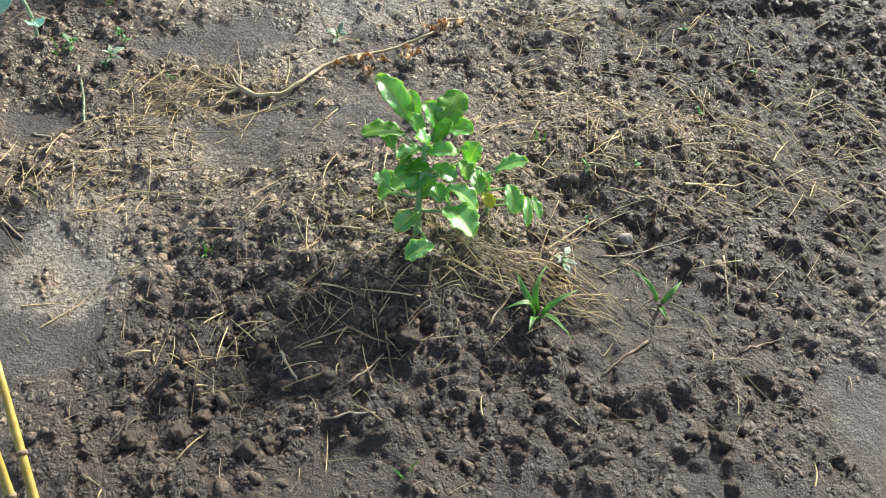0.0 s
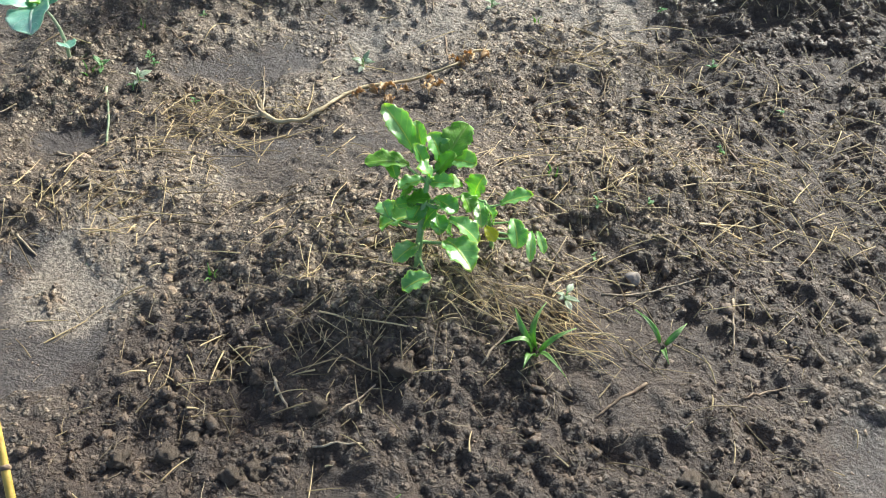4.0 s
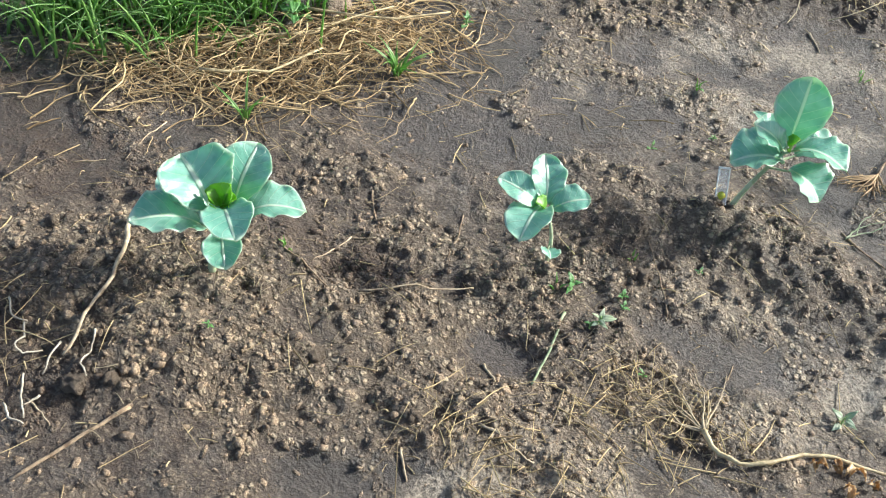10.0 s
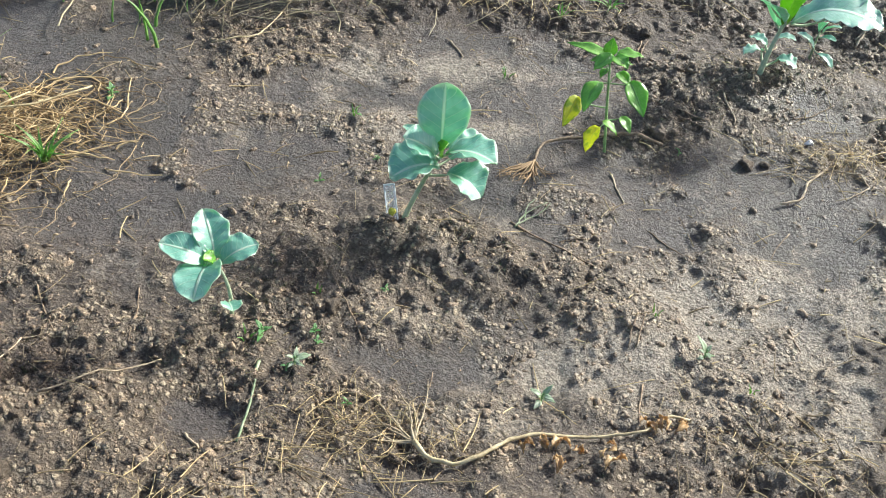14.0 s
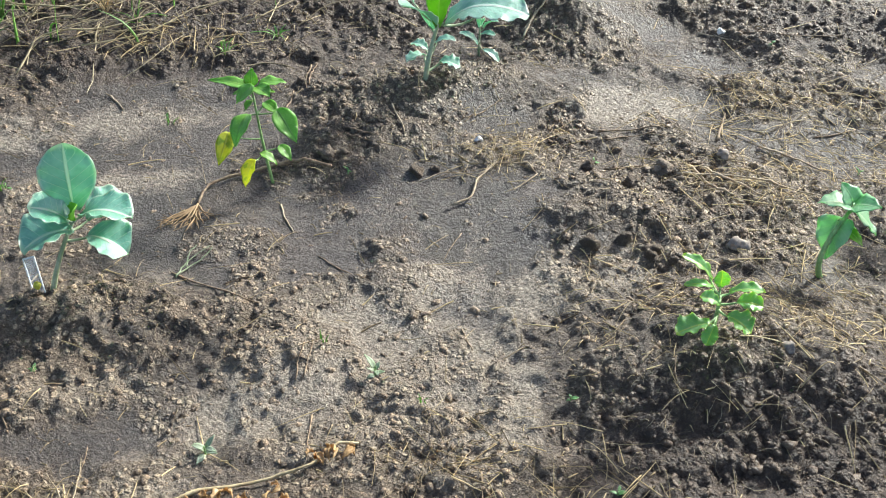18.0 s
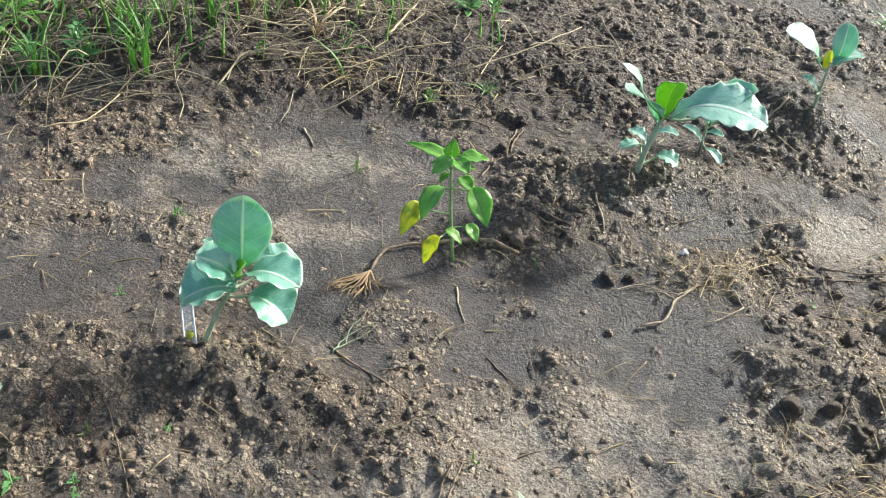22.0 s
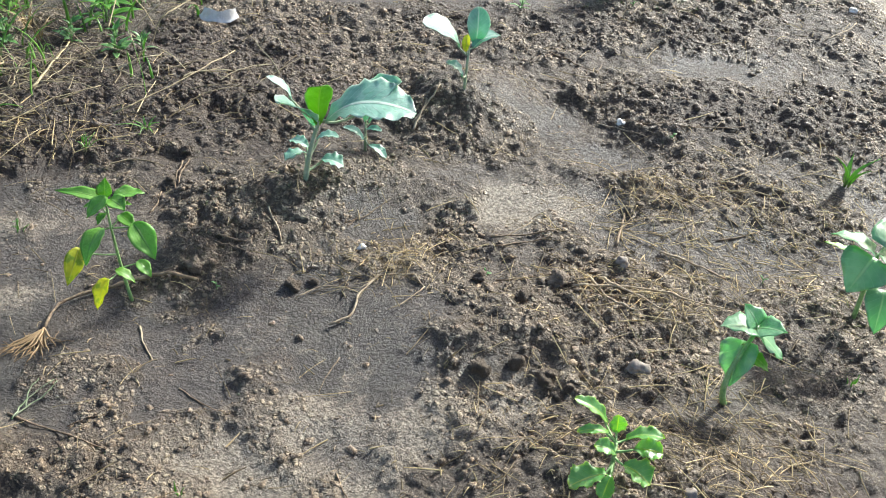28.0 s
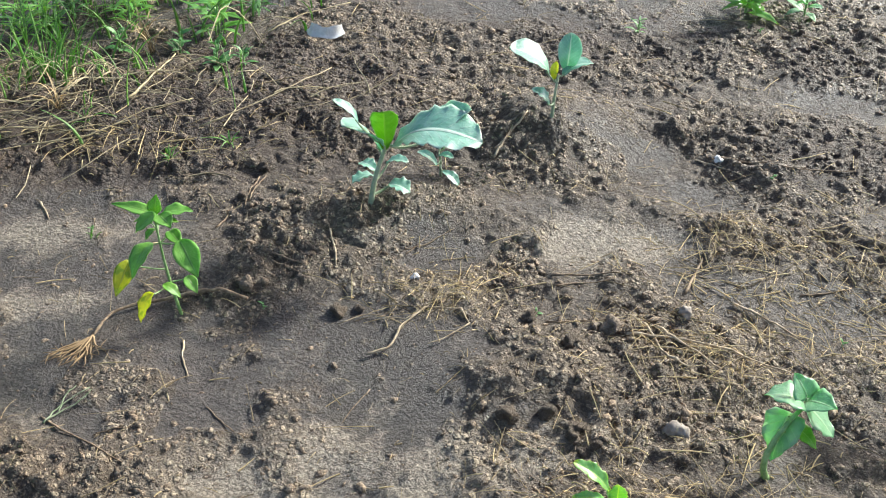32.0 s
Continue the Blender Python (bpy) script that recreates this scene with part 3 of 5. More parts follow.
def stem_curve(points, count=9):
    """A smooth line through two or three points."""
    p = [Vector(q) for q in points]
    if len(p) == 2:
        p = [p[0], (p[0] + p[1]) / 2, p[1]]
    ctrl = 2 * p[1] - 0.5 * (p[0] + p[2])
    return [(1 - s) ** 2 * p[0] + 2 * s * (1 - s) * ctrl + s * s * p[2] for s in (i / (count - 1) for i in range(count))]


def plant(name, label, category, spine, rows, mat, stem_mat=STEM, thick=0.004, group="", special=None, petiole=0.0022, **style):
    """A rooted plant: spine is the stem's line from the soil up; each row is a leaf's base, tip and width."""
    special = special or {}
    rnd = random.Random(name + str(len(rows)))
    foot = Vector(spine[0])
    root = tagged(new(name), label, category, group)
    root.location = foot
    line = stem_curve([Vector((foot.x, foot.y, foot.z - 0.012))] + [Vector(q) for q in spine[1:]])
    radii = [thick * (1.15 - 0.5 * i / (len(line) - 1)) for i in range(len(line))]
    v, f = tube([p - foot for p in line], radii, 8)
    part("stem", mesh_of("stem", v, f, stem_mat), root)
    for k, (bx, by, bz, tx, ty, tz, width) in enumerate(rows):
        s = dict(roll=rnd.uniform(-14, 14), bend=rnd.uniform(0.05, 0.16), phase=rnd.uniform(0, 6.28))
        s.update(style)
        own = dict(special.get(k, {}))
        leaf_mat = own.pop("mat", mat)
        word = own.pop("label", "")
        s.update(own)
        leaf = part("leaf", leaf_mesh((bx, by, bz), (tx, ty, tz), width, foot, leaf_mat, **s), root, word)
        b = Vector((bx, by, bz))
        t = Vector((tx, ty, tz))
        joint = min(line, key=lambda p: (p - b).length + 1.5 * max(0.0, p.z - b.z))
        inner = b + (t - b) * 0.10
        mid = (joint + b) / 2 + Vector((0, 0, -0.12 * (joint - b).length))
        v, f = tube([p - foot for p in stem_curve([joint, mid, inner], 6)], [petiole * q for q in (1.25, 1.1, 1.0, 0.95, 0.85, 0.5)], 6)
        part("petiole", mesh_of("petiole", v, f, stem_mat), leaf)
    return root


def lying(points, radius, jitter=0.0, rnd=random, taper=0.6, count=None, lift=0.0):
    """Points and radii of a stalk that lies along the ground through x, y points."""
    count = count or max(5, 3 * len(points))
    pts = [Vector((p[0], p[1], 0)) for p in points]
    seg = [0.0]
    for a, b in zip(pts, pts[1:]):
        seg.append(seg[-1] + (b - a).length)
    line = []
    for i in range(count):
        d = seg[-1] * i / (count - 1)
        k = max(j for j in range(len(pts) - 1) if seg[j] <= d + 1e-9)
        w = (d - seg[k]) / max(1e-9, seg[k + 1] - seg[k])
        p = pts[k].lerp(pts[k + 1], w)
        line.append((p.x + rnd.uniform(-jitter, jitter), p.y + rnd.uniform(-jitter, jitter)))
    xs, ys = np.array(line).T
    zs = ground_at(xs, ys)
    zs = np.maximum(zs, np.convolve(np.pad(zs, 2, mode="edge"), np.ones(5) / 5, mode="valid"))
    out = [Vector((x, y, z + 0.6 * radius + lift)) for x, y, z in zip(xs, ys, zs)]
    return out, [radius * (1 - (1 - taper) * i / (count - 1)) for i in range(count)]


def stalk(name, label, category, points, radius, mat, group="", parent=None, jitter=0.0012, taper=0.6, seed=0, lift=0.0):
    rnd = random.Random(seed)
    line, radii = lying(points, radius, jitter, rnd, taper, lift=lift)
    radii = [r * rnd.uniform(0.8, 1.15) for r in radii]
    foot = line[0]
    if parent is None:
        v, f = tube([p - foot for p in line], radii, 7)
        ob = new(name, mesh_of(name, v, f, mat))
        ob.location = foot
        return tagged(ob, label, category, group)
    v, f = tube([p - parent.location for p in line], radii, 6)
    return part(name, mesh_of(name, v, f, mat), parent, label)


def strands(name, xy, turn, length, radius, curl, lift, mat, label, category, seed, knots=5):
    """Many thin bent stalks in one mesh, lying on the ground (numpy all through)."""
    rng = np.random.default_rng(seed)
    n = len(xy)
    s = np.linspace(-0.5, 0.5, knots)[None, :]
    bendy = rng.normal(0, curl, n)[:, None]
    ang = turn[:, None] + bendy * s * 2 + rng.normal(0, curl * 0.35, (n, knots))
    step = length[:, None] / (knots - 1)
    px = xy[:, :1] + np.cumsum(np.cos(ang) * step, 1) - length[:, None] * 0.5 * np.cos(turn)[:, None]
    py = xy[:, 1:] + np.cumsum(np.sin(ang) * step, 1) - length[:, None] * 0.5 * np.sin(turn)[:, None]
    arch = lift[:, None] * (rng.uniform(0, 1, (n, 1)) * (1 - (2 * s) ** 2) + rng.uniform(0, 1, (n, 1)) * np.abs(s + rng.choice([-0.5, 0.5], (n, 1))))
    g, u = ground_at(px, py), (s + 0.5)
    chord = g[:, :1] * (1 - u) + g[:, -1:] * u
    pz = chord + 0.55 * np.clip((g - chord).max(1, keepdims=True), 0, 0.02) + radius[:, None] * 0.8 + arch
    P = np.stack([px, py, pz], -1)
    D = np.gradient(P, axis=1)
    D /= np.linalg.norm(D, axis=-1, keepdims=True) + 1e-9
    A = np.cross(D, np.array([0.1, 0.2, 1.0]))
    A /= np.linalg.norm(A, axis=-1, keepdims=True) + 1e-9
    B = np.cross(D, A)
    taper = np.linspace(1.0, 0.45, knots)[None, :, None]
    ring = [P + (radius[:, None, None] * taper) * (math.cos(w) * A + math.sin(w) * B) for w in (0.5, 2.6, 4.7)]
    V = np.stack(ring, 2).reshape(-1, 3)
    base = (np.arange(n) * knots * 3)[:, None, None]
    k = np.arange(knots - 1)[None, :, None] * 3
    j, j2 = np.array([0, 1, 2])[None, None, :], np.array([1, 2, 0])[None, None, :]
    Q = np.stack([base + k + j, base + k + j2, base + k + 3 + j2, base + k + 3 + j], -1).reshape(-1, 4)
    ob = new(name, quad_mesh(name, V, Q, mat))
    return tagged(ob, label, category, kind="stuff")


def quad_mesh(name, V, Q, mat):
    me = bpy.data.meshes.new(name)
    m = Q.shape[1]
    me.vertices.add(len(V))
    me.vertices.foreach_set("co", np.asarray(V, np.float32).ravel())
    me.loops.add(Q.size)
    me.loops.foreach_set("vertex_index", Q.astype(np.int32).ravel())
    me.polygons.add(len(Q))
    me.polygons.foreach_set("loop_start", np.arange(0, Q.size, m, dtype=np.int32))
    me.update(calc_edges=True)
    me.polygons.foreach_set("use_smooth", np.ones(len(Q), bool))
    me.materials.append(mat)
    return me


def in_bed(x, y):
    """1 on the stretch of ground that the bed and its near edge take up, 0 outside."""
    left = np.where(y < -0.3, -1.15 - 1.3 * (y + 0.3), -1.25 + 0.45 * np.maximum(0, y))
    return ((x > left) & (x < 1.68 + 0.55 * y) & (y > -1.12)).astype(float)


def scatter(n, seed, weight, lo=(-1.2, -1.2), hi=(2.6, 2.6)):
    """n random places on the plot, thicker where weight (0 to 1) is high."""
    rng = np.random.default_rng(seed)
    out = np.zeros((0, 2))
    while len(out) < n:
        p = rng.uniform(lo, hi, (n * 3, 2))
        out = np.vstack([out, p[rng.uniform(0, 1, len(p)) < weight(p[:, 0], p[:, 1])]])
    return out[:n], rng


def lump_mesh(name, size, mat, seed, detail=2, flat=0.75, rough=0.22):
    rnd = random.Random(seed)
    off = Vector((rnd.uniform(-9, 9), rnd.uniform(-9, 9), rnd.uniform(-9, 9)))
    bm = bmesh.new()
    bmesh.ops.create_icosphere(bm, subdivisions=detail, radius=1.0)
    for v in bm.verts:
        d = 1 + rough * noise.noise(v.co * 1.1 + off) * 1.8 + rough * 0.9 * noise.noise(v.co * 2.6 + off) + rough * 0.6 * abs(noise.noise(v.co * 6.0 + off))
        v.co = Vector((v.co.x, v.co.y * 0.85, v.co.z * flat)) * d * size
    me = bpy.data.meshes.new(name)
    bm.to_mesh(me)
    bm.free()
    me.polygons.foreach_set("use_smooth", np.ones(len(me.polygons), bool))
    me.materials.append(mat)
    return me


def lump(name, label, category, x, y, size, mat, seed, group="", flat=0.75, rough=0.22, sink=0.35):
    ob = new(name, lump_mesh(name, size, mat, seed, 3, flat, rough))
    ob.location = at(x, y, size * flat * (1 - sink) * 0.6)
    ob.rotation_euler = (0, 0, seed * 1.7)
    return tagged(ob, label, category, group)


def blade_rows(x, y, n, height, spread, rnd, width=0.006, z=None):
    rows = []
    for i in range(n):
        a = 2 * math.pi * (i + rnd.uniform(-0.3, 0.3)) / n
        h = height * rnd.uniform(0.55, 1.1)
        r = spread * rnd.uniform(0.4, 1.1)
        b = at(x + 0.006 * math.cos(a), y + 0.006 * math.sin(a), 0.002)
        rows.append((b.x, b.y, b.z, x + r * math.cos(a), y + r * math.sin(a), b.z + h, width * rnd.uniform(0.7, 1.2)))
    return rows


# ---- crop plants ----
WAX = dict(shape="obovate", cup=0.30, wave=0.045, teeth=0.014, lobes=9, broad=1.28, bend=0.17, nu=13, nv=22)
BROCCOLI_WIDE = [
    (-0.415, -0.364, 0.130, -0.490, -0.438, 0.160, 0.085), (-0.419, -0.342, 0.140, -0.499, -0.311, 0.190, 0.091),
    (-0.426, -0.343, 0.130, -0.523, -0.329, 0.150, 0.053), (-0.401, -0.313, 0.140, -0.413, -0.233, 0.200, 0.065),
    (-0.384, -0.328, 0.130, -0.300, -0.269, 0.150, 0.064), (-0.400, -0.338, 0.160, -0.331, -0.399, 0.180, 0.060),
    (-0.388, -0.358, 0.130, -0.345, -0.409, 0.120, 0.046), (-0.402, -0.333, 0.140, -0.398, -0.321, 0.190, 0.043),
    (-0.404, -0.340, 0.150, -0.424, -0.345, 0.178, 0.026), (-0.400, -0.345, 0.150, -0.388, -0.360, 0.176, 0.024), (-0.398, -0.338, 0.150, -0.378, -0.334, 0.182, 0.024)]
BROCCOLI_SMALL = [
    (-0.026, 0.008, 0.100, -0.060, 0.056, 0.155, 0.048), (-0.030, -0.003, 0.100, -0.103, -0.022, 0.140, 0.041),
    (-0.027, -0.000, 0.100, -0.021, -0.100, 0.110, 0.060), (-0.013, 0.002, 0.100, 0.036, 0.042, 0.120, 0.044),
    (0.001, -0.013, 0.030, 0.017, -0.035, 0.035, 0.028), (-0.019, -0.006, 0.100, -0.035, -0.017, 0.120, 0.026)]
BROCCOLI_TALL = [
    (0.267, 0.369, 0.130, 0.257, 0.410, 0.240, 0.075), (0.245, 0.371, 0.120, 0.188, 0.411, 0.130, 0.023),
    (0.264, 0.346, 0.125, 0.203, 0.338, 0.160, 0.066), (0.272, 0.336, 0.115, 0.192, 0.294, 0.100, 0.092),
    (0.280, 0.357, 0.130, 0.374, 0.341, 0.140, 0.072), (0.284, 0.375, 0.105, 0.350, 0.425, 0.115, 0.062),
    (0.287, 0.352, 0.090, 0.356, 0.338, 0.060, 0.072), (0.276, 0.343, 0.130, 0.283, 0.346, 0.160, 0.028)]
PEPPER_TOP = [
    (0.537, 0.706, 0.170, 0.449, 0.718, 0.180, 0.023), (0.535, 0.700, 0.180, 0.536, 0.718, 0.210, 0.024),
    (0.550, 0.697, 0.180, 0.602, 0.712, 0.185, 0.034), (0.545, 0.692, 0.185, 0.575, 0.665, 0.180, 0.030),
    (0.540, 0.690, 0.190, 0.510, 0.660, 0.165, 0.026), (0.528, 0.695, 0.170, 0.501, 0.685, 0.170, 0.015),
    (0.536, 0.683, 0.160, 0.526, 0.662, 0.150, 0.015), (0.546, 0.680, 0.180, 0.583, 0.684, 0.180, 0.020)]
PEPPER_LOW = [
    (0.490, 0.660, 0.100, 0.474, 0.610, 0.055, 0.029), (0.528, 0.679, 0.130, 0.507, 0.620, 0.092, 0.035),
    (0.585, 0.670, 0.150, 0.625, 0.628, 0.102, 0.039), (0.559, 0.693, 0.150, 0.588, 0.667, 0.140, 0.023),
    (0.585, 0.676, 0.060, 0.610, 0.654, 0.040, 0.021), (0.550, 0.648, 0.060, 0.584, 0.638, 0.040, 0.021),
    (0.542, 0.613, 0.070, 0.528, 0.575, 0.030, 0.030)]
CABBAGE = [
    (0.918, 1.036, 0.145, 1.100, 1.005, 0.190, 0.108), (0.904, 1.025, 0.140, 0.907, 0.976, 0.260, 0.044),
    (0.891, 1.041, 0.130, 0.822, 1.000, 0.205, 0.078), (0.849, 1.025, 0.200, 0.800, 1.021, 0.250, 0.019),
    (0.881, 1.042, 0.060, 0.837, 1.011, 0.060, 0.030), (0.883, 1.033, 0.080, 0.845, 1.059, 0.080, 0.026),
    (0.911, 1.020, 0.059, 0.958, 1.008, 0.050, 0.036), (0.900, 1.063, 0.080, 0.947, 1.061, 0.090, 0.026),
    (0.993, 1.078, 0.140, 1.071, 1.075, 0.220, 0.059)]
SEEDLING_CABBAGE = [
    (1.002, 1.116, 0.050, 0.958, 1.133, 0.070, 0.019), (1.005, 1.107, 0.080, 1.038, 1.090, 0.090, 0.015),
    (1.014, 1.138, 0.080, 1.045, 1.117, 0.110, 0.018), (1.015, 1.110, 0.040, 1.052, 1.092, 0.020, 0.019),
    (1.006, 1.138, 0.080, 1.007, 1.111, 0.120, 0.016)]
CABBAGE_YOUNG = [
    (1.228, 1.371, 0.150, 1.135, 1.357, 0.215, 0.072), (1.266, 1.386, 0.150, 1.269, 1.419, 0.230, 0.043),
    (1.259, 1.367, 0.150, 1.323, 1.399, 0.170, 0.047), (1.239, 1.346, 0.150, 1.241, 1.355, 0.190, 0.015),
    (1.231, 1.300, 0.110, 1.191, 1.313, 0.140, 0.032)]
GREENS_SMALL = [
    (1.337, 0.203, 0.150, 1.283, 0.217, 0.190, 0.022), (1.347, 0.186, 0.150, 1.346, 0.192, 0.180, 0.022),
    (1.335, 0.186, 0.150, 1.284, 0.179, 0.160, 0.014), (1.359, 0.174, 0.150, 1.414, 0.165, 0.160, 0.024),
    (1.371, 0.163, 0.140, 1.412, 0.153, 0.140, 0.030), (1.337, 0.146, 0.150, 1.304, 0.152, 0.160, 0.023),
    (1.326, 0.134, 0.120, 1.269, 0.119, 0.110, 0.041), (1.332, 0.129, 0.120, 1.316, 0.102, 0.100, 0.022),
    (1.352, 0.141, 0.130, 1.387, 0.111, 0.120, 0.041)]
BEAN_PLANT = [
    (1.648, 0.435, 0.130, 1.588, 0.443, 0.130, 0.048), (1.655, 0.442, 0.130, 1.631, 0.466, 0.160, 0.032),
    (1.654, 0.439, 0.130, 1.689, 0.405, 0.150, 0.035), (1.651, 0.430, 0.130, 1.701, 0.408, 0.085, 0.062),
    (1.630, 0.429, 0.110, 1.608, 0.382, 0.045, 0.042), (1.644, 0.415, 0.090, 1.675, 0.393, 0.070, 0.021)]
BEAN_BUSHY = [
    (1.948, 0.642, 0.140, 1.874, 0.685, 0.150, 0.040), (1.940, 0.626, 0.140, 1.894, 0.595, 0.080, 0.063),
    (1.917, 0.660, 0.120, 1.867, 0.684, 0.130, 0.018), (1.958, 0.638, 0.140, 2.017, 0.592, 0.110, 0.050),
    (1.966, 0.647, 0.150, 2.020, 0.727, 0.160, 0.043), (1.963, 0.591, 0.090, 1.938, 0.532, 0.030, 0.040)]
GREENS_LUSH = [
    (0.587, -0.517, 0.180, 0.547, -0.472, 0.230, 0.030), (0.598, -0.512, 0.180, 0.591, -0.485, 0.210, 0.017),
    (0.627, -0.543, 0.180, 0.663, -0.498, 0.210, 0.036), (0.623, -0.543, 0.180, 0.609, -0.512, 0.210, 0.029),
    (0.632, -0.535, 0.180, 0.669, -0.559, 0.190, 0.027), (0.579, -0.532, 0.170, 0.517, -0.535, 0.180, 0.027),
    (0.559, -0.549, 0.160, 0.550, -0.527, 0.180, 0.018), (0.608, -0.573, 0.180, 0.586, -0.572, 0.200, 0.030),
    (0.603, -0.571, 0.170, 0.636, -0.585, 0.180, 0.022), (0.565, -0.576, 0.150, 0.582, -0.576, 0.170, 0.017),
    (0.592, -0.592, 0.130, 0.533, -0.591, 0.110, 0.047), (0.547, -0.594, 0.130, 0.538, -0.562, 0.130, 0.022)]
GREENS_LUSH2 = [
    (0.628, -0.602, 0.130, 0.669, -0.621, 0.100, 0.029), (0.622, -0.618, 0.106, 0.652, -0.681, 0.110, 0.038),
    (0.648, -0.574, 0.150, 0.660, -0.591, 0.130, 0.025), (0.583, -0.626, 0.107, 0.549, -0.656, 0.107, 0.025),
    (0.597, -0.685, 0.106, 0.557, -0.696, 0.095, 0.027), (0.615, -0.598, 0.150, 0.591, -0.605, 0.120, 0.032),
    (0.572, -0.587, 0.150, 0.604, -0.590, 0.160, 0.024), (0.603, -0.605, 0.130, 0.633, -0.602, 0.100, 0.024)]
GREENS_FILL = [
    (0.600, -0.560, 0.165, 0.560, -0.575, 0.165, 0.024), (0.605, -0.565, 0.165, 0.650, -0.570, 0.160, 0.024),
    (0.600, -0.575, 0.150, 0.575, -0.605, 0.130, 0.024), (0.610, -0.580, 0.150, 0.640, -0.600, 0.140, 0.024),
    (0.600, -0.550, 0.175, 0.585, -0.540, 0.215, 0.020), (0.615, -0.555, 0.170, 0.640, -0.545, 0.200, 0.020),
    (0.595, -0.580, 0.140, 0.555, -0.590, 0.150, 0.022), (0.610, -0.590, 0.130, 0.615, -0.620, 0.120, 0.024)]
GREENS_SIDE = [
    (0.670, -0.551, 0.120, 0.684, -0.538, 0.150, 0.031), (0.705, -0.567, 0.120, 0.752, -0.562, 0.130, 0.025),
    (0.676, -0.547, 0.110, 0.675, -0.596, 0.104, 0.018), (0.722, -0.577, 0.100, 0.726, -0.615, 0.077, 0.026),
    (0.758, -0.585, 0.080, 0.764, -0.616, 0.065, 0.012), (0.749, -0.585, 0.080, 0.741, -0.634, 0.069, 0.012),
    (0.681, -0.595, 0.104, 0.693, -0.614, 0.093, 0.016), (0.684, -0.569, 0.120, 0.695, -0.574, 0.088, 0.019)]
foot = at(-0.407, -0.369)
plant("broccoli_plant", "young broccoli plant with broad blue-green waxy leaves", "broccoli plant", [foot, (-0.402, -0.36, 0.09), (-0.403, -0.338, 0.14)],
      BROCCOLI_WIDE, BRASSICA, PALE_STEM, 0.006, "young brassicas in the bed", petiole=0.003,
      special={**{k: dict(mat=HEART, label="bright yellow-green heart leaf", cup=0.5) for k in (7, 8, 9, 10)}, 0: dict(cup=0.18, roll=10), 1: dict(cup=0.55, wave=0.08), 4: dict(bend=0.25, wave=0.06)}, **WAX)
foot = at(0.0, 0.0)
plant("broccoli_plant", "small broccoli seedling with five blue-green leaves", "broccoli plant", [foot, (0.0, -0.004, 0.05), (-0.022, 0.0, 0.10)],
      BROCCOLI_SMALL, BRASSICA, PALE_STEM, 0.0035, "young brassicas in the bed", petiole=0.002,
      special={5: dict(mat=HEART, cup=0.5), 0: dict(wave=0.08), 1: dict(roll=-20)}, **WAX)
foot = at(0.220, 0.308)
plant("broccoli_plant", "leaning broccoli seedling with one tall upright leaf", "broccoli plant", [foot, (0.240, 0.325, 0.055), (0.268, 0.350, 0.12)],
      BROCCOLI_TALL, BRASSICA, PALE_STEM, 0.0048, "young brassicas in the bed", petiole=0.0025,
      special={7: dict(mat=HEART, cup=0.5), 0: dict(cup=0.15, bend=0.05, roll=0), 6: dict(cup=0.4)}, **WAX)
foot = at(0.571, 0.665)
plant("pepper_plant", "slim pepper seedling with some yellowing lower leaves", "pepper plant", [foot, (0.553, 0.668, 0.08), (0.538, 0.690, 0.18)],
      PEPPER_TOP + PEPPER_LOW, PEPPER_GREEN, STEM, 0.003, petiole=0.0013, shape="ovate", broad=1.2, cup=0.22, wave=0.05, teeth=0.0,
      special={8: dict(mat=YELLOW, label="yellow leaf going brown at the tip", roll=-22), 14: dict(mat=YELLOW, label="speckled yellow leaf", roll=22), 13: dict(mat=HEART), 7: dict(mat=HEART), 1: dict(mat=HEART)})
foot = at(0.880, 0.985)
plant("cabbage_plant", "young cabbage with one large crinkled silvery-green leaf", "cabbage plant", [foot, (0.886, 1.00, 0.08), (0.905, 1.035, 0.145)],
      CABBAGE, CABBAGE_LEAF, PALE_STEM, 0.006, "young brassicas in the bed", petiole=0.003,
      special={1: dict(mat=HEART, label="upright ribbed yellow-green leaf", cup=0.18), 0: dict(cup=0.12, bend=0.24, wave=0.05, roll=4, teeth=0.035, lobes=16, broad=1.32), 2: dict(wave=0.02, cup=0.12, teeth=0.01, roll=10), 3: dict(cup=0.2), 4: dict(wave=0.08, teeth=0.0), 5: dict(wave=0.08, teeth=0.0), 6: dict(wave=0.08, teeth=0.0)}, **WAX)
foot = at(1.010, 1.150)
plant("cabbage_seedling", "tiny cabbage seedling beside the larger cabbage", "cabbage seedling", [foot, (1.007, 1.14, 0.05), (1.006, 1.13, 0.09)],
      SEEDLING_CABBAGE, CABBAGE_LEAF, PALE_STEM, 0.003, petiole=0.0016, **WAX)
foot = at(1.243, 1.325)
plant("cabbage_plant", "small cabbage seedling with four pale-edged leaves", "cabbage plant", [foot, (1.243, 1.33, 0.10), (1.248, 1.355, 0.155)],
      CABBAGE_YOUNG, CABBAGE_LEAF, PALE_STEM, 0.004, "young brassicas in the bed", petiole=0.002, special={3: dict(mat=YELLOW, label="browning inner leaf"), 0: dict(roll=-6, cup=0.15, wave=0.02, teeth=0.0), 1: dict(wave=0.03), 2: dict(wave=0.03)}, **WAX)
LUSH_STYLE = dict(shape="obovate", cup=0.34, wave=0.09, teeth=0.09, lobes=8, broad=1.22, nu=11, nv=22)
foot = at(1.346, 0.165)
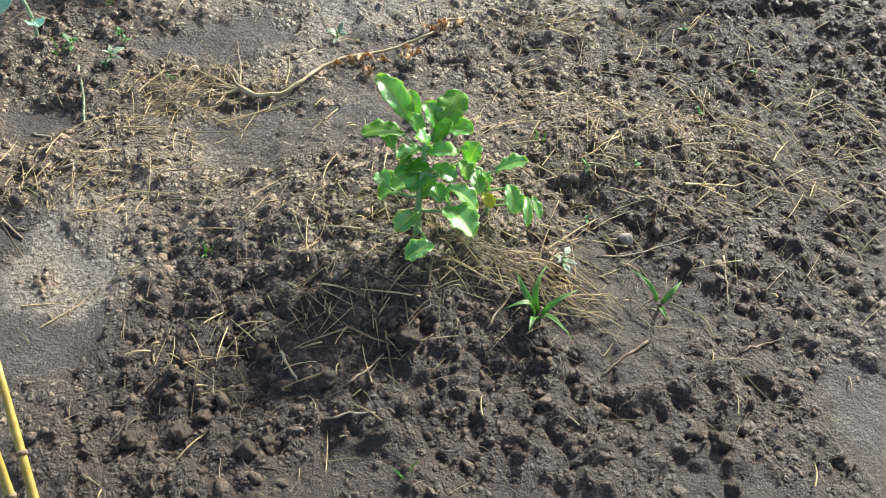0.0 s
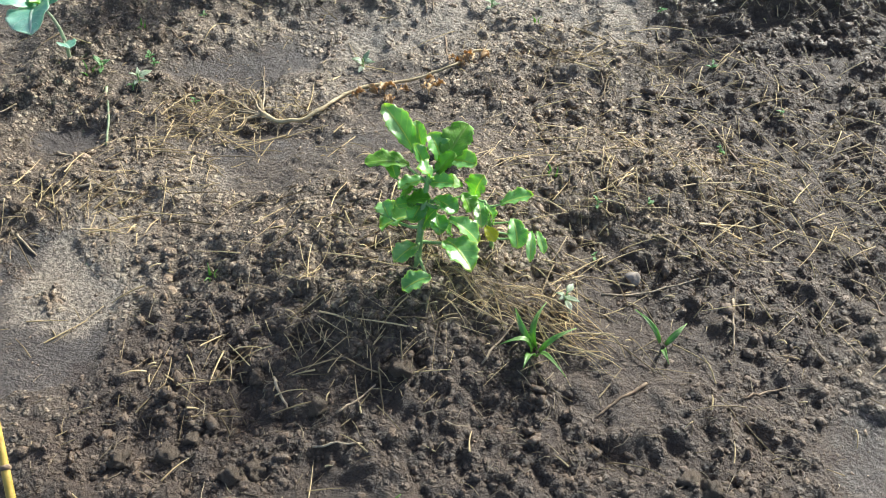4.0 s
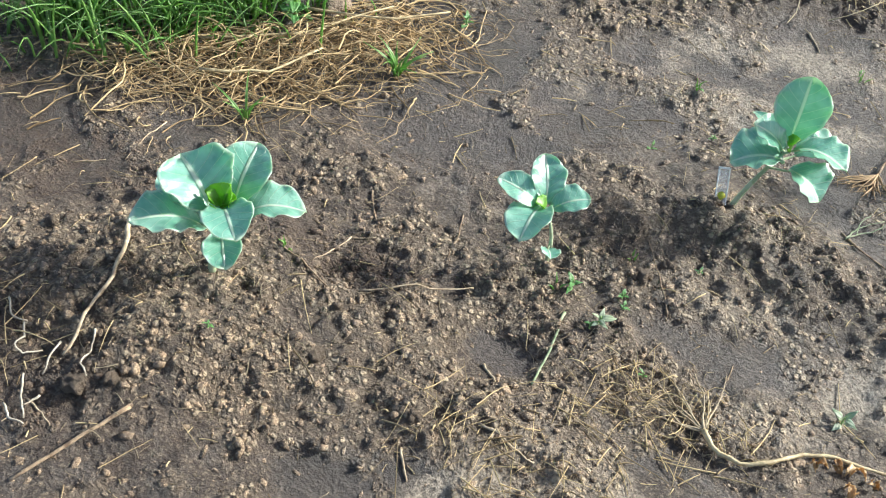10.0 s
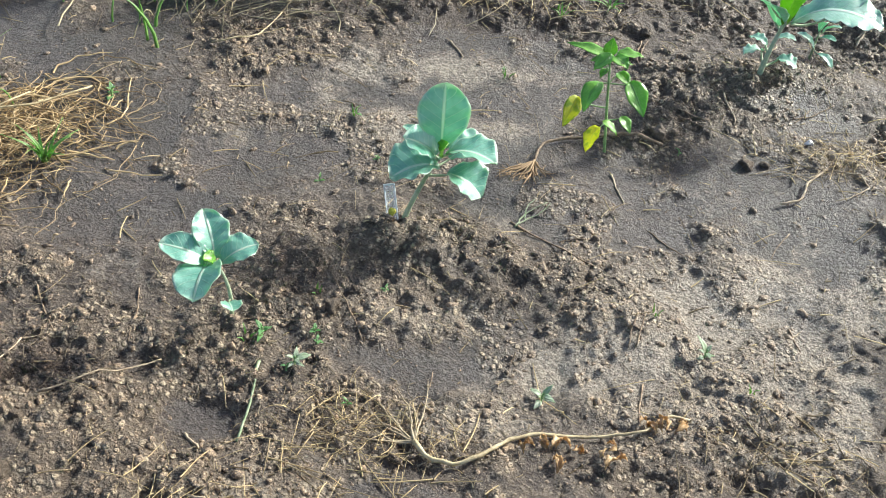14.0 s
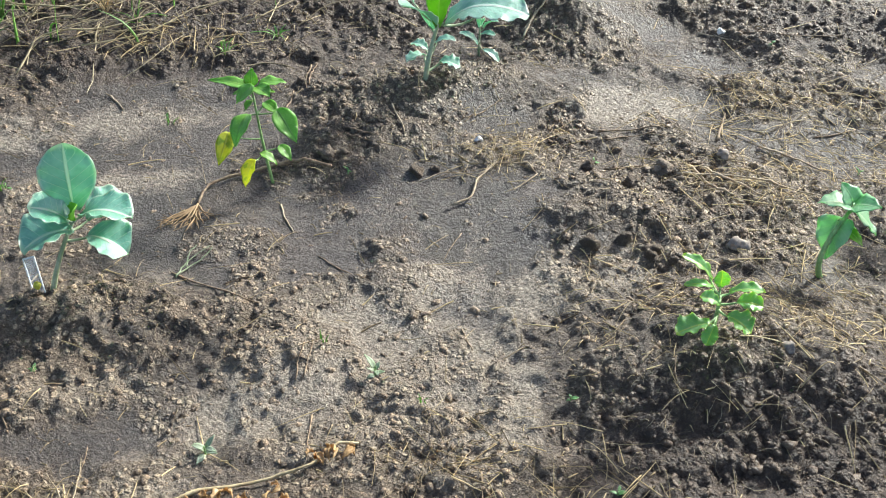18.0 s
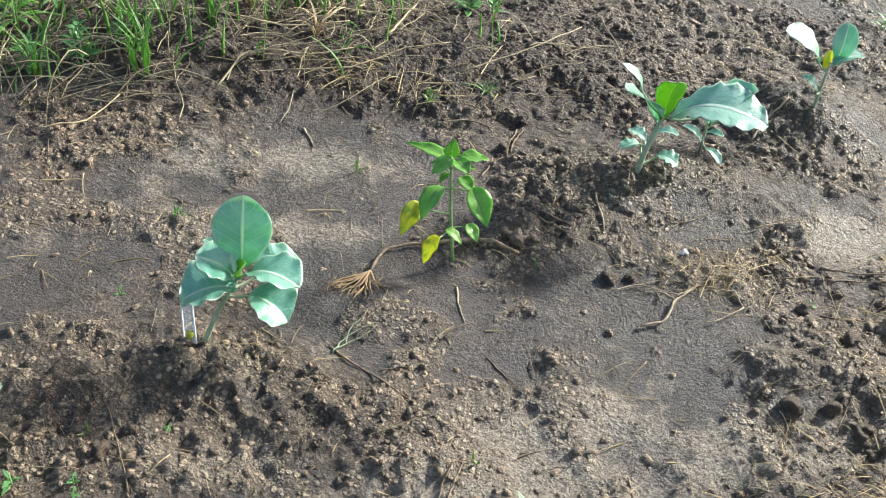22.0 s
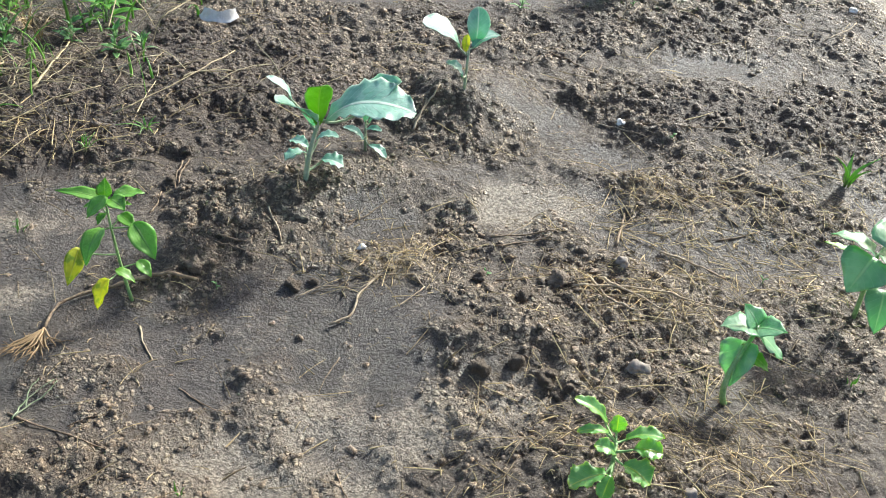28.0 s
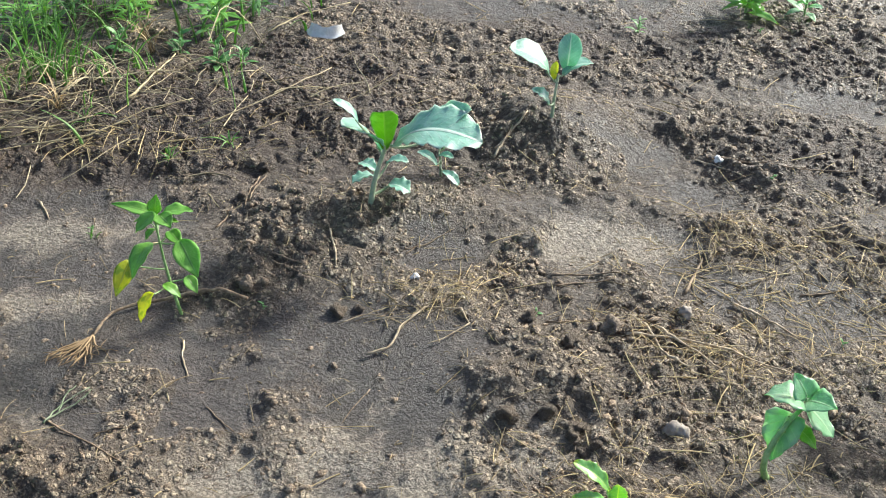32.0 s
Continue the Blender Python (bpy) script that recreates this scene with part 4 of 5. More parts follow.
plant("leafy_green_plant", "low leafy green plant with glossy wavy leaves", "leafy plant", [foot, (1.345, 0.165, 0.11), (1.342, 0.165, 0.15)],
      GREENS_SMALL, LUSH, STEM, 0.004, "leafy greens on mounds", petiole=0.002, **LUSH_STYLE)
foot = at(0.583, -0.625)
plant("leafy_green_plant", "bushy leafy green plant with many glossy scalloped leaves", "leafy plant", [foot, (0.592, -0.595, 0.135), (0.605, -0.555, 0.175)],
      GREENS_LUSH + GREENS_LUSH2 + GREENS_FILL, LUSH, STEM, 0.005, "leafy greens on mounds", petiole=0.0022,
      special={**{k: dict(mat=HEART) for k in (2, 5, 9, 14, 18, 21, 25)}, 16: dict(label="fallen-over leaf near the soil")}, **LUSH_STYLE)
foot = at(0.695, -0.585)
plant("leafy_green_plant", "sparse leafy side shoot with wilting lower leaves", "leafy plant", [foot, (0.690, -0.575, 0.09), (0.684, -0.560, 0.12)],
      GREENS_SIDE, LUSH, STEM, 0.003, "leafy greens on mounds", petiole=0.0016, special={6: dict(mat=YELLOW)}, **LUSH_STYLE)
foot = at(1.616, 0.386)
plant("bean_plant", "bean seedling with heart-shaped leaves on a thick pale stem", "bean plant", [foot, (1.600, 0.385, 0.06), (1.648, 0.430, 0.125)],
      BEAN_PLANT, BEAN, STEM, 0.0055, "bean seedlings", petiole=0.0018, shape="heart", broad=1.6, cup=0.10, wave=0.05, special={5: dict(mat=HEART), 4: dict(cup=0.1, wave=0.12, roll=20)})
foot = at(1.953, 0.628)
plant("bean_plant", "bushy bean seedling with broad drooping leaves", "bean plant", [foot, (1.950, 0.63, 0.08), (1.952, 0.636, 0.14)],
      BEAN_BUSHY, BEAN, STEM, 0.0045, "bean seedlings", petiole=0.0018, shape="heart", broad=1.6, cup=0.10, wave=0.06, special={2: dict(mat=HEART)})

# ---- clear plant tag ----
TAG_CLEAR, _n, _l, _s = material("clear_plastic")
_s.inputs["Base Color"].default_value = (0.93, 0.95, 0.95, 1)
_s.inputs["Roughness"].default_value = 0.16
_s.inputs["Transmission Weight"].default_value = 0.8
_s.inputs["IOR"].default_value = 1.3
TAG_SEED = plain_material("yellow_seed_mash", (0.42, 0.40, 0.03), (0.66, 0.60, 0.08), 160, 0.6)
TAG_RIM = plain_material("frosted_rim", (0.72, 0.75, 0.75), (0.88, 0.90, 0.90), 90, 0.4)


def slab(x0, x1, y0, y1, z0, z1, bevel):
    bm = bmesh.new()
    bmesh.ops.create_cube(bm, size=1.0)
    for v in bm.verts:
        v.co = Vector((x0 + (v.co.x + 0.5) * (x1 - x0), y0 + (v.co.y + 0.5) * (y1 - y0), z0 + (v.co.z + 0.5) * (z1 - z0)))
    bmesh.ops.bevel(bm, geom=bm.edges[:], offset=bevel, segments=2, affect="EDGES")
    return bm


def slab_mesh(name, mat, *size):
    bm = slab(*size)
    me = bpy.data.meshes.new(name)
    bm.to_mesh(me)
    bm.free()
    me.materials.append(mat)
    return me


tag = tagged(new("plant_tag"), "clear plastic strip with yellow seed at its foot, stuck in soil", "plant tag")
tag.matrix_world = Matrix.Translation(at(0.204, 0.296, -0.004)) @ pose(0, 0, 0, -35, -12, 12) @ Matrix.Diagonal((0.86, 0.9, 0.88, 1))
pane = part("pane", slab_mesh("pane", TAG_CLEAR, -0.010, 0.010, -0.0015, 0.0015, 0, 0.072, 0.0006), tag)
pane.visible_shadow = False
part("rim", slab_mesh("rim", TAG_RIM, -0.0122, -0.0098, -0.0022, 0.0022, 0, 0.073, 0.0005), tag)
part("rim", slab_mesh("rim", TAG_RIM, 0.0098, 0.0122, -0.0022, 0.0022, 0, 0.073, 0.0005), tag)
part("rim", slab_mesh("rim", TAG_RIM, -0.0122, 0.0122, -0.0022, 0.0022, 0.0725, 0.0762, 0.0005), tag)
_me = lump_mesh("seed_mash", 0.0075, TAG_SEED, 5, 2, 1.0, 0.3)
for _v in _me.vertices:
    _v.co = Vector((_v.co.x, _v.co.y * 0.35 - 0.003, _v.co.z * 1.1 + 0.017))
part("seed_mash", _me, tag, "clump of yellow seeds")

# ---- sticks and dead stalks ----
PALE_STICKS_A = [
    (-0.292, -0.148, -0.259, -0.127, 1.8), (-0.292, -0.148, -0.303, -0.249, 1.6), (-0.214, -0.249, -0.074, -0.119, 2.2),
    (-0.720, -0.099, -0.713, -0.219, 1.5), (-0.783, -0.270, -0.742, -0.236, 1.6), (-0.484, -0.679, -0.426, -0.694, 2.0),
    (-0.012, -0.451, 0.021, -0.486, 2.4), (0.063, -0.355, 0.159, -0.368, 2.6), (0.186, 0.948, 0.225, 0.898, 3.0),
    (1.121, 1.225, 1.156, 1.310, 3.2), (1.120, 1.249, 1.187, 1.337, 3.4), (1.336, -0.556, 1.380, -0.635, 3.4),
    (0.659, -0.773, 0.714, -0.711, 2.0), (0.382, -0.767, 0.401, -0.817, 2.6), (0.849, -0.651, 1.005, -0.625, 1.8),
    (0.430, -0.873, 0.494, -0.878, 2.0), (2.327, 1.778, 2.479, 1.914, 2.6), (2.191, 1.587, 2.171, 1.508, 2.2)]
PALE_STICKS_B = [
    (1.038, -0.670, 1.013, -0.760, 2.2), (0.463, -0.836, 0.517, -0.791, 1.8), (1.573, 1.318, 1.683, 1.250, 2.2),
    (1.229, 0.132, 1.252, 0.156, 2.6), (0.010, -0.236, 0.043, -0.264, 3.0),
    (1.435, -0.275, 1.465, -0.306, 2.4), (1.029, 1.276, 1.083, 1.302, 1.6), (0.591, 0.601, 0.623, 0.515, 2.4),
    (0.806, 0.917, 0.835, 0.816, 2.6)]
BARK_STICKS_A = [
    (-0.327, -0.029, -0.252, -0.121, 1.8), (-0.365, -0.250, -0.241, -0.283, 2.4), (-0.355, -0.616, -0.416, -0.783, 4.5),
    (-0.999, -0.293, -0.922, -0.437, 4.0), (-0.167, 0.017, -0.136, -0.103, 1.5), (0.346, -0.003, 0.338, -0.117, 1.0),
    (0.006, -0.011, 0.138, 0.032, 1.4), 
    (0.711, 0.817, 0.772, 0.789, 2.2), (0.415, 0.377, 0.582, 0.298, 2.6), (0.511, 0.356, 0.567, 0.380, 1.2),
    (0.668, 0.208, 0.659, 0.130, 1.8), 
    (0.616, 1.102, 0.616, 0.970, 2.0), (1.261, 0.812, 1.378, 0.840, 2.4), (1.518, 0.835, 1.564, 0.955, 4.0)]
BARK_STICKS_B = [
    (0.677, 0.446, 0.762, 0.376, 1.6), (0.965, 0.881, 1.004, 0.936, 1.4), (0.941, 0.267, 0.958, 0.211, 2.0),
    (0.671, 0.135, 0.682, 0.217, 1.6), (0.691, 0.065, 0.689, -0.057, 1.8), (1.277, 0.081, 1.284, 0.131, 2.0),
    (1.494, 1.671, 1.614, 1.536, 2.2), (1.614, 1.536, 1.641, 1.592, 2.0), (1.612, 1.309, 1.926, 1.279, 2.0),
    (0.711, 0.831, 0.773, 0.812, 3.0), (1.746, 0.869, 1.853, 0.906, 2.6),
    (1.258, 0.849, 1.394, 0.864, 2.6), (0.960, 0.886, 1.056, 0.967, 1.6), (0.617, 1.002, 0.630, 1.106, 2.2),
    (0.572, 0.909, 0.585, 0.988, 2.6), (1.270, -0.553, 1.269, -0.629, 2.0), (1.248, -0.643, 1.253, -0.709, 2.2)]
BARK_STICKS_C = [
    (1.118, -0.280, 1.146, -0.450, 3.0), (1.297, -0.381, 1.385, -0.355, 2.8), (0.999, -0.843, 1.076, -0.820, 2.0),
    (0.878, -0.809, 0.797, -0.862, 2.6), (0.948, 0.521, 0.911, 0.443, 1.4), (0.219, 0.019, 0.127, 0.149, 1.6),
    (1.569, -0.135, 1.635, -0.209, 2.6), (0.957, -0.065, 0.940, -0.220, 1.6), (0.740, 1.169, 0.799, 1.226, 1.4),
    (1.251, 0.713, 1.477, 0.746, 2.0)]
DRY_STEM = [(0.348, -0.159), (0.376, -0.187), (0.418, -0.190), (0.451, -0.168), (0.492, -0.116), (0.530, -0.094), (0.572, -0.087), (0.645, -0.064), (0.693, -0.051), (0.737, 0.000), (0.769, -0.002)]
DRY_ROOT_TIPS = [(0.252, -0.069), (0.274, -0.126), (0.268, -0.149), (0.344, -0.029), (0.238, -0.174), (0.300, -0.060), (0.285, -0.100), (0.262, -0.110), (0.320, -0.080)]
DRY_LEAVES = [(0.510, -0.124), (0.546, -0.102), (0.562, -0.103), (0.598, -0.105), (0.646, -0.095), (0.656, -0.126), (0.698, -0.022), (0.726, -0.005), (0.769, -0.015), (0.574, -0.133)]
FAN_STEM = [(0.685, 0.709), (0.644, 0.722), (0.599, 0.721), (0.552, 0.700), (0.486, 0.679), (0.443, 0.650), (0.434, 0.612), (0.432, 0.575)]
FAN_TIPS = [(0.367, 0.511), (0.380, 0.505), (0.393, 0.503), (0.411, 0.498), (0.371, 0.523), (0.430, 0.512), (0.386, 0.512), (0.400, 0.508), (0.362, 0.520), (0.376, 0.516), (0.442, 0.525), (0.452, 0.516), (0.462, 0.528), (0.445, 0.500), (0.420, 0.492), (0.404, 0.520), (0.468, 0.540), (0.414, 0.512), (0.388, 0.530)]
CURL_ROOT = [(0.928, 0.593), (0.970, 0.613), (0.977, 0.635), (0.982, 0.666), (1.025, 0.723), (1.092, 0.717)]
CURL_BRANCH = [(0.867, 0.665), (0.917, 0.698), (0.988, 0.685), (1.025, 0.720)]
CURL_BRANCH2 = [(1.092, 0.717), (1.108, 0.686), (1.073, 0.647), (1.037, 0.625)]
FORK_A = [(1.456, 0.721), (1.488, 0.684), (1.518, 0.654), (1.559, 0.611)]
FORK_B = [(1.398, 0.691), (1.476, 0.691), (1.558, 0.669), (1.624, 0.653), (1.686, 0.628)]
FORK_C = [(1.434, 0.730), (1.450, 0.689), (1.463, 0.636), (1.501, 0.608)]
FORK_D = [(1.609, 0.825), (1.653, 0.798), (1.688, 0.766), (1.722, 0.734)]
REED = [(-0.572, -0.358), (-0.529, -0.419), (-0.509, -0.474), (-0.503, -0.525), (-0.487, -0.571), (-0.484, -0.605)]
V_REED = [(0.073, -0.079), (0.087, -0.161), (0.092, -0.239)]
for _rows, _mat, _label, _grp in ((PALE_STICKS_A + PALE_STICKS_B, PALE_TWIG, "thin bleached dry stalk lying on the soil", "pale stalks"),
                                  (BARK_STICKS_A + BARK_STICKS_B + BARK_STICKS_C, BARK, "thin brown dry twig lying on the soil", "brown twigs")):
    for _k, (_x1, _y1, _x2, _y2, _r) in enumerate(_rows):
        _rnd = random.Random(_k + int(_r * 10))
        _w = 0.06 * math.hypot(_x2 - _x1, _y2 - _y1)
        _mid = ((_x1 + _x2) / 2 + _rnd.uniform(-_w, _w), (_y1 + _y2) / 2 + _rnd.uniform(-_w, _w))
        stalk("twig", _label if _r < 3 else _label.replace("thin", "stout"), "twig", [(_x1, _y1), _mid, (_x2, _y2)], _r * 0.00085, _mat, _grp, seed=_k)


def uprooted(name, label, category, stem, tips, root_mat, stem_mat, radius, hub, seed):
    """A pulled-up dead plant: a lying stem with a spray of roots at its end."""
    rnd = random.Random(seed)
    ob = tagged(new(name), label, category)
    ob.location = at(*stem[0])
    stalk("stem", "", "", stem, radius, stem_mat, parent=ob, taper=0.55, seed=seed, jitter=0.0006, lift=0.004)
    for k, (x, y) in enumerate(tips):
        mx, my = (hub[0] + x) / 2 + rnd.uniform(-0.012, 0.012), (hub[1] + y) / 2 + rnd.uniform(-0.012, 0.012)
        stalk("root", "", "", [hub, (mx, my), (x, y)], radius * rnd.uniform(0.35, 0.6), root_mat, parent=ob, taper=0.3, seed=seed + k, lift=rnd.uniform(0, 0.006))
        for j in range(2):
            s = rnd.uniform(0.4, 0.9)
            a = (hub[0] + s * (x - hub[0]), hub[1] + s * (y - hub[1]))
            stalk("rootlet", "", "", [a, (a[0] + rnd.uniform(-0.03, 0.03), a[1] + rnd.uniform(-0.03, 0.03))], radius * 0.2, root_mat, parent=ob, taper=0.4, seed=seed + 50 + 2 * k + j)
    return ob


dry = uprooted("uprooted_weed", "pulled-up dead weed with bent pale stem and withered orange leaves", "dead plant", DRY_STEM, DRY_ROOT_TIPS, FIBRE, STRAW_STEM, 0.0042, DRY_STEM[0], 3)
for _k, (_x, _y) in enumerate(DRY_LEAVES):
    _rnd = random.Random(_k)
    for _j in range(3):
        _b = at(_x + _rnd.uniform(-0.01, 0.01), _y + _rnd.uniform(-0.005, 0.008), 0.008)
        _t = _b + Vector((_rnd.uniform(-0.018, 0.022), _rnd.uniform(-0.03, 0.0), _rnd.uniform(-0.004, 0.008)))
        part("withered_leaf", leaf_mesh(_b, _t, _rnd.uniform(0.008, 0.015), dry.location, WITHER, shape="ovate", roll=_rnd.uniform(-60, 60), cup=0.9, wave=0.2, bend=0.25, nu=7, nv=8), dry)
uprooted("uprooted_stalk", "pulled-up bare stalk with a fan of rusty roots", "dead plant", FAN_STEM, FAN_TIPS, RUST, BARK, 0.0046, FAN_STEM[-1], 9)
for _p, _r in ((CURL_ROOT, 0.0024), (CURL_BRANCH, 0.0014), (CURL_BRANCH2, 0.0017), (FORK_A, 0.003), (FORK_B, 0.0026), (FORK_C, 0.0032), (FORK_D, 0.0028)):
    stalk("dead_root", "bent pale dead root lying on loose soil", "root", _p, _r, PALE_TWIG, "dead roots", seed=len(_p), lift=0.004)
ROOT_CURLS = [[(-0.568, -0.592), (-0.550, -0.612), (-0.548, -0.634), (-0.528, -0.632), (-0.518, -0.612)], [(-0.502, -0.588), (-0.498, -0.616), (-0.488, -0.640)],
              [(-0.468, -0.552), (-0.455, -0.580), (-0.450, -0.606), (-0.428, -0.616)], [(-0.512, -0.655), (-0.490, -0.684), (-0.462, -0.706)],
              [(-0.505, -0.702), (-0.480, -0.716), (-0.456, -0.712)], [(-0.470, -0.668), (-0.478, -0.694)], [(-0.590, -0.690), (-0.566, -0.706), (-0.540, -0.700)],
              [(-0.612, -0.575), (-0.588, -0.596), (-0.566, -0.590)]]
for _k, _p in enumerate(ROOT_CURLS):
    stalk("dead_root", "short bleached curl of dead root on loose earth", "root", _p, 0.0019, CHALK_ROOT, "root curls", seed=30 + _k, lift=0.005)
WILTED = [[(0.425, 0.362), (0.432, 0.395), (0.452, 0.428), (0.474, 0.446)], [(0.428, 0.370), (0.446, 0.400), (0.462, 0.412), (0.482, 0.440)], [(0.440, 0.392), (0.436, 0.418), (0.450, 0.450)]]
_w = tagged(new("wilted_weed"), "pulled-up wilted weed of three limp grey-green strands", "weed")
_w.location = at(*WILTED[0][0])
for _k, _p in enumerate(WILTED):
    stalk("strand", "", "", _p, 0.0016, WILT_GREEN, parent=_w, seed=40 + _k, taper=0.5, lift=0.004)
BENT_STEMS = [([(-0.02, 0.98), (0.00, 1.10), (0.14, 1.15), (0.22, 1.20)], 0.0026), ([(0.10, 1.08), (0.24, 1.14), (0.33, 1.24), (0.42, 1.30)], 0.0020), ([(0.16, 1.98), (0.28, 1.80), (0.36, 1.66)], 0.0028),
              ([(0.28, 1.26), (0.30, 1.40), (0.31, 1.52)], 0.0030), ([(0.12, 1.34), (0.09, 1.42), (0.14, 1.47), (0.19, 1.40), (0.17, 1.33)], 0.0030), ([(0.46, 1.20), (0.62, 1.36), (0.70, 1.52)], 0.0018),
              ([(-0.10, 1.20), (0.06, 1.22), (0.18, 1.30)], 0.0022), ([(-0.30, 0.72), (-0.22, 0.78), (-0.20, 0.90)], 0.0022), ([(0.50, 1.70), (0.56, 1.82), (0.68, 1.92)], 0.0024)]
for _k, (_p, _r) in enumerate(BENT_STEMS):
    stalk("dead_reed", "long bent straw-coloured dead stem at the bed's edge", "dead grass", _p, _r, STRAW_STEM, "bent dead stems", seed=60 + _k, lift=0.016)
for _k, (_a, _b) in enumerate((((-0.80, 0.10), (-0.56, 0.42)), ((-0.74, 0.02), (-0.60, 0.22)), ((-0.70, 0.30), (-0.46, 0.48)))):
    stalk("hay_stalk", "thick pale stem lying across the hay", "hay", [_a, ((_a[0] + _b[0]) / 2 + 0.03, (_a[1] + _b[1]) / 2 - 0.02), _b], 0.0032, STRAW_STEM, "thick hay stems", seed=80 + _k, lift=0.032)
stalk("dry_reed", "long arched straw-coloured reed stalk beside the broccoli", "reed", REED, 0.004, PALE_TWIG, seed=4, lift=0.006)
stalk("wilted_reed", "limp grey-green reed leaf lying on soil", "reed", V_REED, 0.0030, WILT_GREEN, seed=2)

# ---- stones, clods and litter ----
for _k, (_x, _y, _s, _flat, _mat, _lab) in enumerate((
        (0.675, 0.743, 0.017, 0.7, DARK_CLOD, "rounded brown clod beside the dead stalk"), (1.373, 0.706, 0.020, 0.7, DARK_CLOD, "large oval clod of reddish earth"),
        (1.475, 0.455, 0.017, 0.7, STONE, "grey field stone half sunk in soil"), (1.468, 0.135, 0.011, 0.8, STONE, "pale grey angular field stone on the mound"),
        (0.993, 0.807, 0.008, 0.7, CHALK, "small white pebble on soil"), (1.626, 1.299, 0.010, 0.7, CHALK, "small white pebble on soil"), (2.49, 1.98, 0.014, 0.6, CHALK, "flat white stone on soil"),
        (1.51, 0.76, 0.012, 0.7, STONE, "small grey pebble in straw"), (0.90, -0.62, 0.010, 0.8, STONE, "small pale pebble in straw"), (-0.67, 0.37, 0.030, 0.8, DARK_CLOD, "big dark earth clod behind the hay"))):
    lump("earth_clod" if "clod" in _lab else "stone", _lab, "clod" if "clod" in _lab else "stone", _x, _y, _s, _mat, 20 + _k, flat=_flat, rough=0.4)

CLOD_SPOTS = [(0.86, 0.70), (0.90, 0.71), (1.19, 0.47), (1.32, 0.40), (1.34, 0.41), (1.30, 0.43), (0.55, -0.78), (0.36, -0.76), (0.28, -0.85), (0.25, -0.87), (0.33, -0.91), (0.19, -0.87), (0.36, -0.90), (1.02, -0.22), (-0.40, -0.60), (-0.44, -0.63), (-0.68, -0.42), (-0.51, -0.52), (-0.02, -0.40), (-0.76, -0.53), (1.30, 0.65), (1.36, 0.65), (1.26, 0.48), (1.31, 0.45), (0.10, 1.15), (0.18, 0.12), (0.15, 0.07), (-0.20, -0.39), (-0.22, -0.30), (0.62, 1.13), (0.92, -0.98), (1.00, -0.99), (0.92, -1.04), (0.90, -0.96), (0.44, -0.82), (0.60, 1.02), (0.70, 0.96), (1.22, 0.72)]
_kinds = [lump_mesh("earth_clod", 1.0, DARK_CLOD, 60 + k, 3, 0.7, 0.42) for k in range(6)]
for _k, (_x, _y) in enumerate(CLOD_SPOTS):
    _rnd = random.Random(_k)
    _size = _rnd.uniform(0.009, 0.017)
    _ob = tagged(new("earth_clod", _kinds[_k % 6]), "rounded lump of brown earth on loose soil", "clod", "large clods")
    _ob.matrix_world = Matrix.Translation(at(_x, _y, _size * 0.12)) @ pose(0, 0, 0, 0, 0, _rnd.uniform(0, 360)) @ Matrix.Diagonal((_size, _size, _size, 1))


def loose(x, y):
    """How thickly crumbs lie: on turned earth, hardly on silt."""
    return np.clip(0.92 - 1.35 * crust_at(x, y), 0.02, 1.2) ** 1.6 * (0.10 + 0.90 * np.clip(0.45 + 1.1 * field(x, y, 0.17, 51) + 0.7 * field(x, y, 0.07, 52), 0, 1))


def crumbs(name, n, seed, lo, hi, label, faces_detail=1, even=0.0):
    xy, rng = scatter(n, seed, lambda x, y: in_bed(x, y) * np.clip(even + (1 - even) * loose(x, y) + 0.28 * strewn_at(x, y), 0, 1))
    bm = bmesh.new()
    bmesh.ops.create_icosphere(bm, subdivisions=max(1, faces_detail), radius=1.0)
    if faces_detail == 0:
        bm.clear()
        ring = [bm.verts.new(p) for p in ((1, 0, 0), (0, 1, 0), (-1, 0, 0), (0, -1, 0), (0, 0, 1), (0, 0, -1))]
        for k in range(4):
            bm.faces.new((ring[k], ring[(k + 1) % 4], ring[4]))
            bm.faces.new((ring[(k + 1) % 4], ring[k], ring[5]))
        bm.verts.index_update()
    T = np.array([v.co[:] for v in bm.verts])
    Fc = np.array([[v.index for v in f.verts] for f in bm.faces])
    bm.free()
    size = lo * (hi / lo) ** (rng.uniform(0, 1, n) ** 3.0)
    shape = T[None] * (1 + rng.normal(0, 0.27, (n, len(T), 1))) * rng.uniform([0.7, 0.5, 0.45], [1.45, 1.0, 0.8], (n, 1, 3))
    a = rng.uniform(0, 6.28, n)[:, None]
    X = shape[..., 0] * np.cos(a) - shape[..., 1] * np.sin(a)
    Y = shape[..., 0] * np.sin(a) + shape[..., 1] * np.cos(a)
    P = np.stack([X, Y, shape[..., 2]], -1) * size[:, None, None]
    P[..., 0] += xy[:, :1]
    P[..., 1] += xy[:, 1:]
    P[..., 2] += (ground_at(xy[:, 0], xy[:, 1]) - rng.uniform(0.0, 0.55, n) * size)[:, None]
    Q = (Fc[None] + (np.arange(n) * len(T))[:, None, None]).reshape(-1, 3)
    me = quad_mesh(name, P.reshape(-1, 3), Q, CLOD)
    me.polygons.foreach_set("use_smooth", np.ones(len(me.polygons), bool))
    me.attributes.new("paleness", "FLOAT", "POINT").data.foreach_set("value", np.repeat(dryness_at(xy[:, 0], xy[:, 1]), len(T)).astype(np.float32))
    return tagged(new(name, me), label, "soil", kind="stuff")


crumbs("soil_crumbs", 42000, 1, 0.0026, 0.0105, "brown crumbs of turned garden earth", 1, 0.05)
